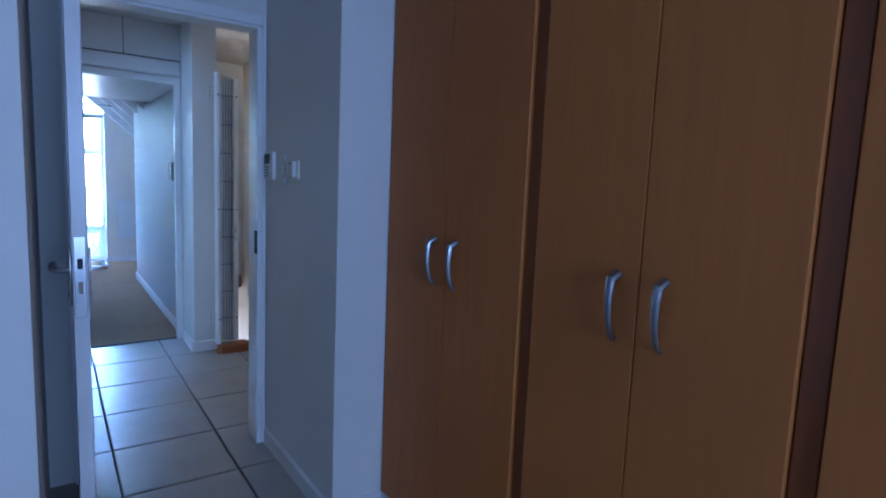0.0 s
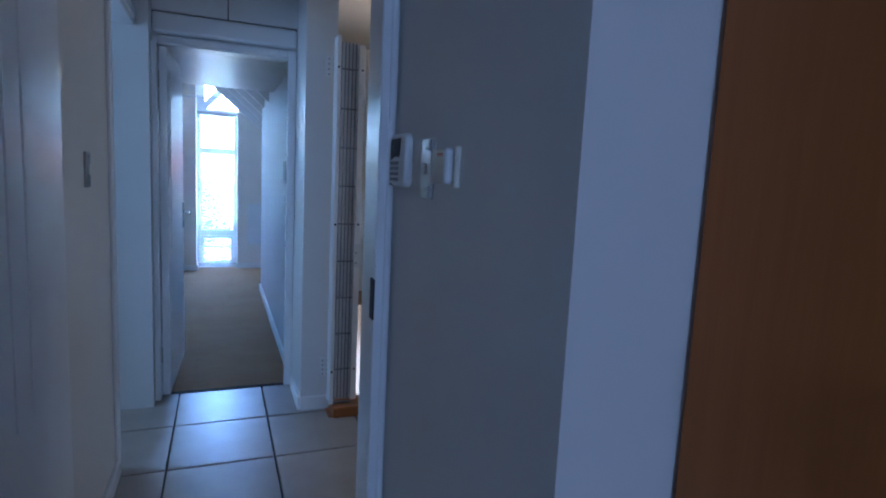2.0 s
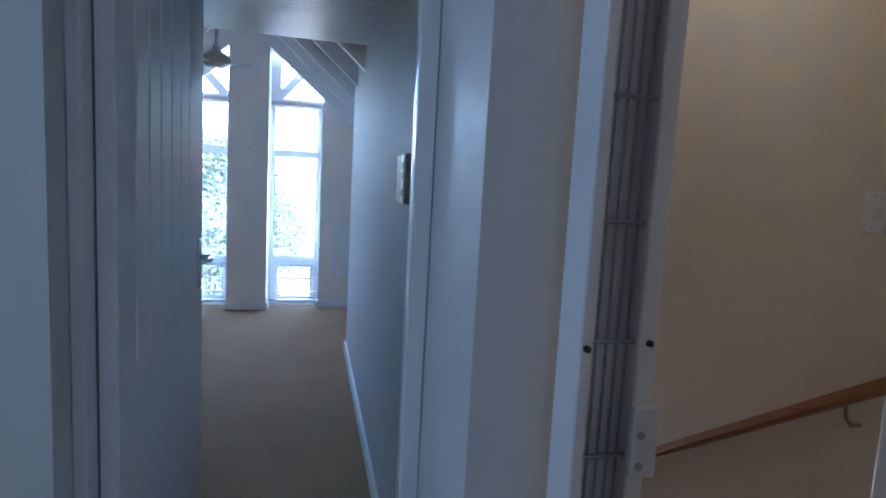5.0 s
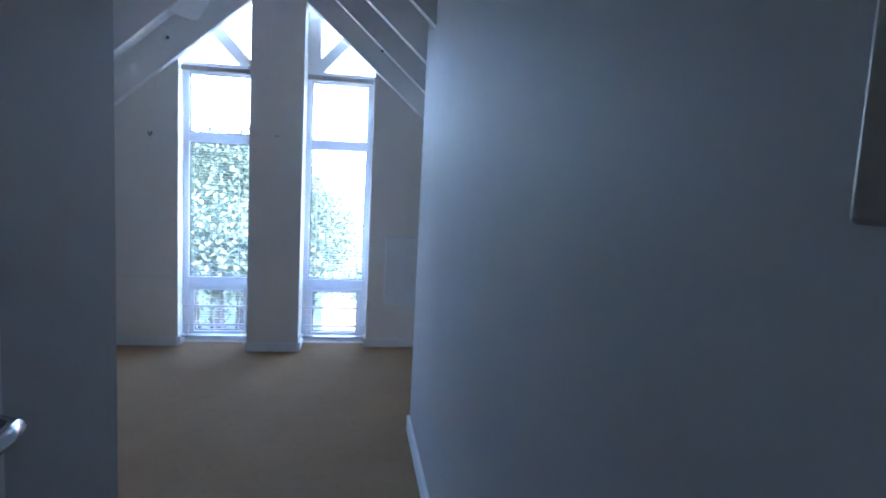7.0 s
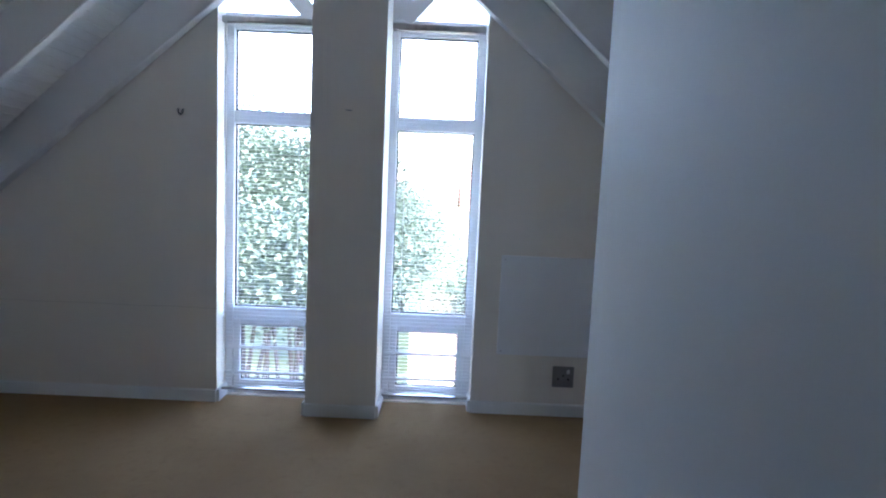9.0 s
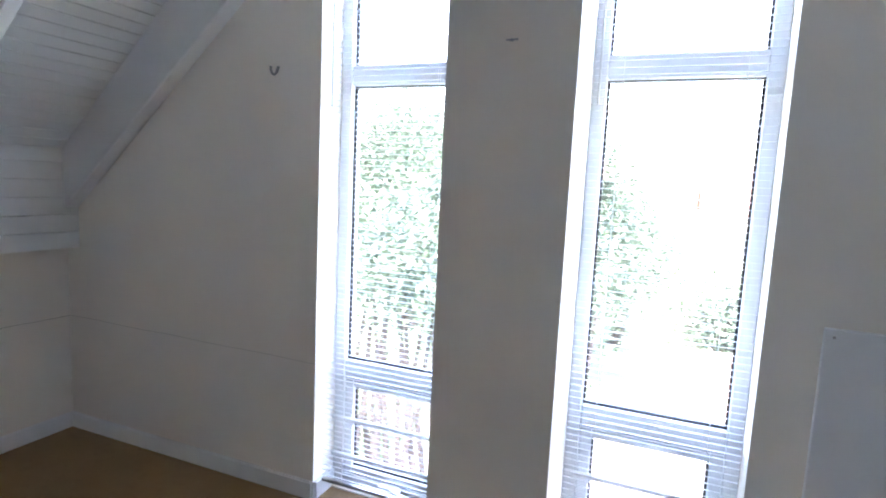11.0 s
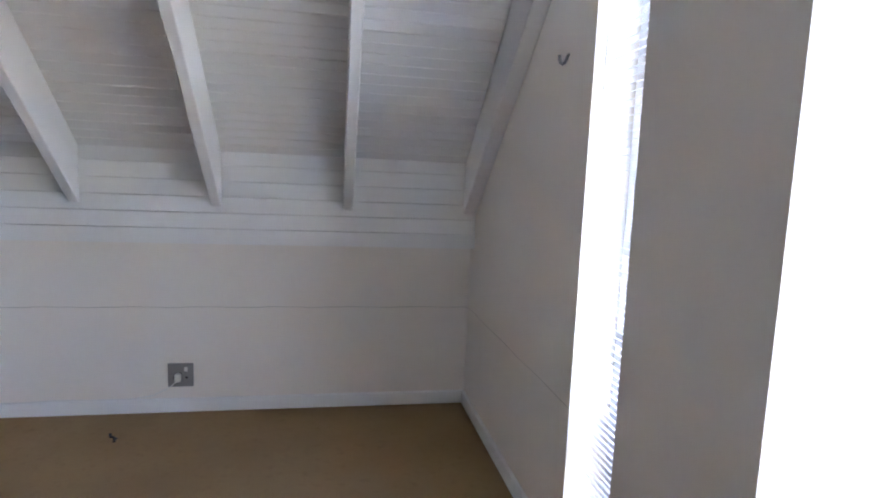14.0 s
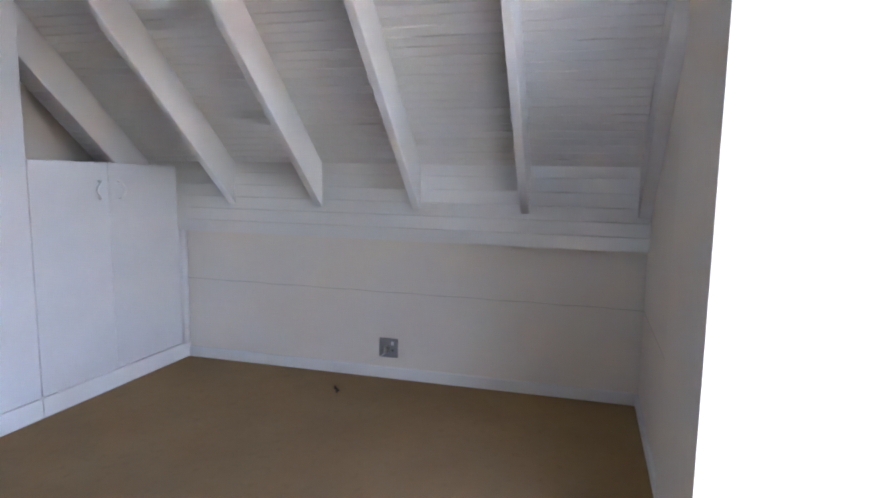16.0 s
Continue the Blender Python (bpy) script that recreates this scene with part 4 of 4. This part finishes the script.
def blind(x0, x1, label):
    e = thing("venetian_blind", label, "blind", "venetian blinds in the tall windows")
    xm, w = (x0 + x1) / 2, (x1 - x0) - 0.02
    bm = bmesh.new()
    soft_box(bm, xm - w / 2, 12.03, 2.05, xm + w / 2, 12.06, 2.085, 0.003, 1)
    part("headrail", bm, M["steel"], e, "grey metal headrail")
    bm = bmesh.new()
    soft_box(bm, xm - w / 2, 12.035, 0.055, xm + w / 2, 12.055, 0.068, 0.003, 1)
    part("bottom_rail", bm, M["steel"], e, "grey metal bottom rail")
    me = bpy.data.meshes.new("slat")
    bm = bmesh.new()
    c = [(-0.0038, 0.0), (-0.002, 0.0009), (0.002, 0.0009), (0.0038, 0.0), (0.0038, -0.0003), (0.002, 0.0005), (-0.002, 0.0005), (-0.0038, -0.0003)]
    prism(bm, c, -w / 2, w / 2, 0)
    bmesh.ops.recalc_face_normals(bm, faces=bm.faces[:])
    bm.to_mesh(me)
    bm.free()
    me.materials.append(M["alu"])
    n = 98
    for k in range(n):
        s = new("slat", me)
        s.parent = e
        s.matrix_basis = pose(xm + random.uniform(-0.0008, 0.0008), 12.045, 0.08 + k * (2.04 - 0.08) / (n - 1), -4 + random.uniform(-1.5, 1.5), 0, 0)
    for dx in (-w * 0.32, w * 0.32):
        bm = bmesh.new()
        for dy in (-0.009, 0.009):
            tube(bm, [(xm + dx, 12.045 + dy, 0.06), (xm + dx, 12.045 + dy, 2.06)], 0.0007, 4)
        part("ladder_cord", bm, M["plastic"], e)
    bm = bmesh.new()
    tube(bm, [(x0 + 0.035, 12.02, 2.05), (x0 + 0.036, 12.018, 1.45)], 0.0035, 6)
    part("wand", bm, M["plastic"], e, "clear plastic tilt wand", True)
    return e


blind(W1A, W1B, "white slatted venetian blind lowered and open in the window")
blind(W2A, W2B, "white slatted venetian blind lowered and open beside the pier")


# ---------- stairs ----------
e = thing("staircase", "straight timber staircase going down beside the passage wall", "stairs", "", "structure")
for k in range(15):
    y0, z = 6.86 + 0.255 * k, -0.18 * k
    bm = bmesh.new()
    soft_box(bm, 1.13, y0, z - 0.035, YEL_X - 0.004, y0 + 0.285, z + (0.004 if k == 0 else 0.0), 0.008, 2)
    part("tread", bm, M["tread_wood"], e)
    bm = bmesh.new()
    box(bm, 1.13, y0 + 0.02, z - 0.18, YEL_X - 0.004, y0 + 0.04, z - 0.036)
    part("riser", bm, M["yellow"], e)
bm = bmesh.new()
soft_box(bm, 1.155, 6.845, 0.0, 1.36, 6.99, 0.06, 0.006, 2)
solid("stair_nosing_block", bm, M["tread_wood"], "orange brown timber block at the head of the stairs", "nosing")

# timber handrail
e = thing("timber_handrail", "brown timber handrail on metal brackets along the stair wall", "handrail")
r0, r1 = Vector((YEL_X - 0.06, 7.08, 0.945)), Vector((YEL_X - 0.06, 9.6, -0.80))
d = (r1 - r0).normalized()
bm = bmesh.new()
t = bmesh.new()
box(t, 0, -0.024, -0.02, (r1 - r0).length, 0.024, 0.02)
bmesh.ops.bevel(t, geom=t.edges[:], offset=0.012, segments=3, affect="EDGES")
up = Vector((0, 0, 1))
s = up.cross(d).normalized()
mm = Matrix((d, s, d.cross(s))).transposed().to_4x4()
mm.translation = r0
merge(bm, t, mm)
part("rail", bm, M["rail_wood"], e, "", True)
for f in (0.083, 0.477, 0.86):
    q = r0 + (r1 - r0) * f
    bm = bmesh.new()
    tube(bm, [q + Vector((0, 0, -0.015)), q + Vector((0.005, 0, -0.06)), q + Vector((0.03, 0, -0.085)), q + Vector((0.062, 0, -0.085))], 0.006, 8)
    part("bracket", bm, M["brass"], e, "small metal bracket", True)

# landing: low boxed wall, newel post, steel rail
e = thing("landing_parapet", "white painted low boxed wall at the head of the stairs", "parapet")
bm = bmesh.new()
soft_box(bm, YEL_X + 0.0, 6.985, 0.0, 3.59, 7.098, 1.038, 0.006, 2)
part("panel", bm, M["wall"], e)
bm = bmesh.new()
soft_box(bm, 2.06, 6.99, -0.17, YEL_X - 0.001, 7.09, 0.9, 0.006, 2)
part("newel", bm, M["gloss"], e, "white boxed newel post")
bm = bmesh.new()
soft_box(bm, 2.205, 6.972, 0.858, 2.287, 6.984, 1.008, 0.003, 1)
lp = part("latch_plate", bm, M["plastic"], e, "white steel gate latch plate")
for x, z in ((2.267, 0.975), (2.267, 0.93), (2.272, 0.955), (2.225, 0.88)):
    bm = bmesh.new()
    tube(bm, [(x, 6.973, z), (x, 6.968, z)], 0.005, 8)
    part("bolt", bm, M["black"], lp)
bm = bmesh.new()
soft_box(bm, 2.057, 6.984, 0.85, 2.069, 6.991, 0.882, 0.002, 1)
part("keeper", bm, M["black"], e)
e = thing("steel_rail", "brushed steel tube rail on a post above the low wall", "handrail")
bm = bmesh.new()
tube(bm, [(2.24, 7.03, 1.21), (3.55, 7.03, 1.2)], 0.024, 16)
part("rail", bm, M["steel"], e, "", True)
for x in (2.44, 3.2):
    bm = bmesh.new()
    tube(bm, [(x, 7.03, 1.036), (x, 7.03, 1.185)], 0.009, 10)
    part("post", bm, M["steel"], e, "", True)

# folded expanding gate at the stair head
e = thing("folding_gate", "white folded security gate with grey wire bars at the stair head", "gate", "", "", (-0.03, -0.03, 0.012))
bm = bmesh.new()
soft_box(bm, 1.162, 6.90, 0.06, 1.185, 6.985, 2.05, 0.003, 1)
part("fixed_post", bm, M["gloss"], e)
bm = bmesh.new()
soft_box(bm, 1.283, 6.925, 0.07, 1.318, 6.965, 2.02, 0.003, 1)
mp = part("moving_post", bm, M["gloss"], e)
bm = bmesh.new()
soft_box(bm, 1.180, 6.962, 0.065, 1.288, 6.978, 2.03, 0.002, 1)
part("back_channel", bm, M["gloss"], e)
for k in (1, 5, 9):
    for x in (1.172, 1.303):
        bm = bmesh.new()
        tube(bm, [(x, 6.929, 0.045 + 0.205 * k), (x, 6.892, 0.045 + 0.205 * k)] if x < 1.2 else [(x, 6.929, 0.045 + 0.205 * k), (x, 6.918, 0.045 + 0.205 * k)], 0.006, 8)
        part("end_bolt", bm, M["black"], e)
for k in range(5):
    x = 1.196 + 0.019 * k
    bm = bmesh.new()
    tube(bm, [(x, 6.945, 0.07), (x, 6.945, 2.03)], 0.0028, 6)
    part("upright_bar", bm, M["wire"], e, "thin grey steel bar", True)
for k in range(10):
    z = 0.045 + 0.205 * k + 0.012 * (k == 0)
    bm = bmesh.new()
    ext = 0.014 if k in (1, 5, 9) else 0.0
    tube(bm, [(1.182 - ext, 6.938, z), (1.29 + ext, 6.938, z)], 0.0045, 6)
    part("cross_bar", bm, M["wire"], e, "thin grey steel bar", True)
bm = bmesh.new()
soft_box(bm, 1.278, 6.905, 0.835, 1.325, 6.926, 0.965, 0.004, 2)
lk = part("lock_case", bm, M["plastic"], e, "white lock case")
for z in (0.86, 0.915):
    bm = bmesh.new()
    tube(bm, [(1.29, 6.908, z), (1.29, 6.90, z)], 0.007, 10)
    part("lock_stud", bm, M["steel"], lk)
for z in (0.235, 1.91):
    bm = bmesh.new()
    soft_box(bm, 1.128, 7.032, z - 0.055, 1.188, 7.0405, z + 0.055, 0.002, 1)
    pl = part("fixing_plate", bm, M["plastic"], e, "white drilled fixing plate")
    for kx in (-0.014, 0.014):
        for kz in (-0.04, -0.014, 0.014, 0.04):
            bm = bmesh.new()
            tube(bm, [(1.158 + kx, 7.033, z + kz), (1.158 + kx, 7.0295, z + kz)], 0.0045, 8)
            part("bolt", bm, M["grey_plastic"], pl)

# wall lamp over the stairs
e = thing("wall_lamp", "lit glass half-cone wall lamp on the stair wall", "wall lamp", "", "", (YEL_X, 7.80, 2.10))
e.matrix_world = pose(YEL_X, 7.79, 2.105, 0, 0, 0)
bm = bmesh.new()
lathe(bm, [(0.014, 0.0), (0.05, 0.022), (0.11, 0.064), (0.152, 0.1), (0.162, 0.112), (0.155, 0.109), (0.105, 0.067), (0.046, 0.026)], 20, None, math.pi / 2, 3 * math.pi / 2)
part("shade", bm, M["lamp_glass"], e, "frosted glass shade with a gilt rim", True)
bm = bmesh.new()
tube(bm, [(-0.16 * math.sin(math.pi * k / 16), 0.16 * math.cos(math.pi * k / 16), 0.111) for k in range(17)], 0.004, 6)
part("rim", bm, M["brass"], e, "thin gilt rim", True)
bm = bmesh.new()
soft_box(bm, -0.02, -0.05, 0.03, 0.001, 0.05, 0.1, 0.006, 2)
part("backplate", bm, M["brass"], e)
bulb = bpy.data.lights.new("wall_lamp_bulb", "POINT")
bulb.energy, bulb.shadow_soft_size, bulb.color = 0.31, 0.025, (1.0, 0.7, 0.38)
bo = new("wall_lamp_bulb", bulb)
bo.location = (YEL_X - 0.06, 7.79, 2.195)


# ---------- outside ----------
GZ = -2.8
bm = bmesh.new()
box(bm, -500, -400, GZ - 0.5, 500, 900, GZ)
solid("ground", bm, M["grass"], "green lawn and gardens outside the gable", "ground", "structure")
structure("pavement", [(-3, 15.5, GZ, 14, 19.6, GZ + 0.03)], M["paving"], "pale paved yard outside", "pavement")


def leaf_cloud(bm, centre, radii, count, size, rng):
    """Many small leaves in uneven clumps, with gaps between them."""
    clumps = []
    for _ in range(max(8, count // 55)):
        a, b = rng.uniform(0, 2 * math.pi), rng.uniform(-0.75, 1.0)
        r = rng.uniform(0.45, 1.05)
        k = math.sqrt(max(0.0, 1 - b * b * 0.8))
        clumps.append((Vector((centre[0] + radii[0] * r * k * math.cos(a), centre[1] + radii[1] * r * k * math.sin(a), centre[2] + radii[2] * r * b)), rng.uniform(0.22, 0.5)))
    for i in range(count):
        c, cr = clumps[i % len(clumps)]
        p = c + Vector((rng.gauss(0, cr), rng.gauss(0, cr), rng.gauss(0, cr * 0.7)))
        q = Euler((rng.uniform(-0.9, 0.9), rng.uniform(-0.9, 0.9), rng.uniform(0, 6.3))).to_matrix()
        s = size * rng.uniform(0.6, 1.4)
        pts = [(-0.5, 0, 0), (-0.1, -0.28, 0.06), (0.5, 0, -0.05), (-0.1, 0.28, 0.06)]
        bm.faces.new([bm.verts.new(p + q @ Vector(v) * s) for v in pts])
    return clumps


def tree(x, y, height, crown_c, radii, leaves, size, seed, label):
    rng = random.Random(seed)
    e = thing("tree", label, "tree", "garden trees", "", (x, y, GZ))
    bm = bmesh.new()
    pts = [(0.12 * math.sin(k * 0.9 + seed), 0.1 * math.cos(k * 1.1 + seed), height * k / 8) for k in range(9)]
    tube(bm, pts, 0.2, 10, True, [0.19 * (1 - 0.085 * k) for k in range(9)])
    part("trunk", bm, M["bark"], e, "", True)
    bm = bmesh.new()
    cl = leaf_cloud(bm, crown_c, radii, leaves, size, rng)
    part("crown", bm, M["leaf"], e)
    bm = bmesh.new()
    for c, _ in cl[::4]:
        h = rng.uniform(0.4, 0.9) * height
        a = Vector((0.1 * math.sin(h), 0.08 * math.cos(h), h))
        mid = a.lerp(c, 0.5) + Vector((rng.uniform(-0.2, 0.2), rng.uniform(-0.2, 0.2), -0.15))
        tube(bm, [a, a.lerp(mid, 0.5), mid, c], 0.03, 6, True, [0.05, 0.04, 0.026, 0.01])
    part("limbs", bm, M["bark"], e)
    return e


tree(-2.4, 21.5, 5.0, (0.0, 0.0, 3.0), (2.3, 1.6, 2.25), 135000, 0.082, 3, "leafy green garden tree close to the gable")
tree(-6.0, 24.0, 4.6, (0.0, 0.0, 3.9), (2.2, 2.0, 2.4), 70000, 0.088, 8, "leafy green garden tree beside its neighbour")
tree(-0.6, 25.0, 3.8, (0.0, 0.0, 2.2), (1.2, 1.2, 1.9), 16000, 0.09, 12, "smaller green garden tree by the yard wall")
tree(1.5, 21.2, 2.4, (0.0, 0.0, 1.7), (0.8, 0.7, 0.8), 7000, 0.075, 21, "low green shrub by the yard wall")
tree(6.5, 40.0, 4.0, (0.0, 0.0, 3.4), (2.4, 2.0, 1.6), 5000, 0.15, 15, "distant green garden tree")

# slender bare stems of a hedge below the window
e = thing("hedge", "tall leafy hedge with bare stems by the yard", "hedge", "", "", (-1.9, 16.6, GZ))
rng = random.Random(5)
for k in range(38):
    bm = bmesh.new()
    x = -1.9 + 0.095 * k + rng.uniform(-0.06, 0.06)
    tube(bm, [(x, rng.uniform(-0.2, 0.2), 0), (x + rng.uniform(-0.1, 0.1), 0, 1.0), (x + rng.uniform(-0.25, 0.25), 0, 2.6)], 0.03, 6, True, [0.045, 0.036, 0.02])
    part("stem", bm, M["bark"], e)
bm = bmesh.new()
leaf_cloud(bm, (0.0, 0.0, 2.95), (1.7, 0.5, 0.85), 14000, 0.085, rng)
part("foliage", bm, M["leaf"], e)

# picket fence across the yard
e = thing("fence", "weathered grey timber picket fence across the yard", "fence", "", "", (2.6, 24.0, GZ))
for k in range(24):
    bm = bmesh.new()
    soft_box(bm, -2.4 + 0.2 * k, -0.012, 0.0, -2.28 + 0.2 * k, 0.012, 1.35 + 0.03 * math.sin(k), 0.006, 1)
    part("picket", bm, M["fence"], e)
for z in (0.35, 1.05):
    bm = bmesh.new()
    box(bm, -2.45, 0.013, z, 2.45, 0.05, z + 0.08)
    part("fence_rail", bm, M["fence"], e)


def house(x, y, w, d, eave, ridge, label, seed):
    e = thing("house", label, "house", "houses beyond the gardens", "", (x, y, GZ))
    bm = bmesh.new()
    box(bm, -w / 2, 0, 0, w / 2, d, eave)
    part("wall", bm, M["house"], e)
    bm = bmesh.new()
    prism(bm, [(-0.45, eave - 0.1), (d / 2, ridge), (d + 0.45, eave - 0.1), (d + 0.45, eave + 0.1), (d / 2, ridge + 0.2), (-0.45, eave + 0.1)], -w / 2 - 0.3, w / 2 + 0.3, 0)
    rf = part("roof", bm, M["roof_tile"], e)
    for r in range(9):
        bm = bmesh.new()
        f = (r + 0.5) / 9.0
        yy, zz = -0.45 + (d / 2 + 0.45) * f, eave + 0.1 + (ridge + 0.1 - eave) * f
        box(bm, -w / 2 - 0.3, yy - 0.05, zz + 0.0, w / 2 + 0.3, yy + 0.05, zz + 0.05)
        part("tile_course", bm, M["roof_tile"], rf)
    bm = bmesh.new()
    box(bm, w * 0.2, d * 0.4, ridge - 0.4, w * 0.2 + 0.6, d * 0.4 + 0.6, ridge + 0.9)
    part("chimney", bm, M["brick"], rf)
    for k in range(3):
        xx = -w * 0.33 + w * 0.33 * k
        bm = bmesh.new()
        box(bm, xx - 0.6, -0.03, 0.9, xx + 0.6, 0.001, 2.1)
        wd = part("window", bm, M["alu"], e)
        bm = bmesh.new()
        box(bm, xx - 0.52, -0.04, 0.98, xx - 0.03, -0.031, 2.02)
        box(bm, xx + 0.03, -0.04, 0.98, xx + 0.52, -0.031, 2.02)
        part("pane", bm, M["window_dark"], wd)
    return e


house(7.5, 44.0, 11, 7, 3.0, 5.6, "pale plastered house with a red tiled roof", 1)
house(-12.0, 52.0, 14, 8, 3.1, 5.9, "pale plastered house with a red tiled roof behind trees", 2)
# wheeled bin in the yard
e = thing("wheelie_bin", "dark green wheeled bin standing in the yard", "bin", "", "", (2.0, 22.3, GZ))
M["bin"] = plain("green_bin_plastic", (0.02, 0.15, 0.13), 0.5, 0.0, 0.8, 6)
bm = bmesh.new()
t = bmesh.new()
box(t, -0.28, -0.3, 0.05, 0.28, 0.3, 1.0)
for v in t.verts:
    if v.co.z < 0.5:
        v.co.x *= 0.82
        v.co.y *= 0.82
bmesh.ops.bevel(t, geom=t.edges[:], offset=0.03, segments=2, affect="EDGES")
merge(bm, t)
part("body", bm, M["bin"], e)
bm = bmesh.new()
soft_box(bm, -0.31, -0.34, 1.0, 0.31, 0.33, 1.07, 0.02, 2)
part("lid", bm, M["bin"], e)
for sx in (-0.25, 0.25):
    bm = bmesh.new()
    tube(bm, [(sx - 0.03, 0.24, 0.1), (sx + 0.03, 0.24, 0.1)], 0.1, 14)
    part("wheel", bm, M["black"], e)

# brick yard wall
yw = structure("yard_wall", [(0.05, 20.02, GZ, 5.0, 20.2, -1.32)], M["mortar"], "low brick wall round the paved yard", "wall")
bm = bmesh.new()
soft_box(bm, -0.108, -0.03, -0.036, 0.108, 0.03, 0.036, 0.006, 1)
bme = bpy.data.meshes.new("brick")
bm.to_mesh(bme)
bm.free()
bme.materials.append(M["brick"])
for r in range(13):
    for c in range(22):
        x = 0.18 + 0.226 * c + (0.113 if r % 2 else 0.0)
        if x < 4.95:
            b = new("brick", bme)
            b.parent = yw
            b.matrix_basis = pose(x, 20.016, -1.37 - 0.083 * r, 0, 0, random.uniform(-0.6, 0.6))

# ---------- floor tiles ----------
PITCH = 0.468
bm = bmesh.new()
soft_box(bm, -PITCH / 2 + 0.0045, -PITCH / 2 + 0.0045, -0.010, PITCH / 2 - 0.0045, PITCH / 2 - 0.0045, 0.0, 0.0025, 1)
tme = bpy.data.meshes.new("tile")
bm.to_mesh(tme)
bm.free()
tme.materials.append(M["tile"])
x_line, y_line = 0.344, 7.438
for i in range(-2, 7):
    for j in range(15):
        x, y = x_line + PITCH * (i + 0.5), y_line - PITCH * (j + 0.5)
        if (i > 1 and y < 5.3) or (i > 1 and y > 6.9):
            continue
        sy, dy = (0.745, -0.06) if i > 1 and y > 6.6 else (1.0, 0.0)
        t = new("tile", tme)
        t.parent = fl
        t.matrix_basis = pose(x, y + dy, random.uniform(-0.0006, 0.0006), random.uniform(-0.08, 0.08), random.uniform(-0.08, 0.08), 0) @ Matrix.Diagonal((1, sy, 1, 1))
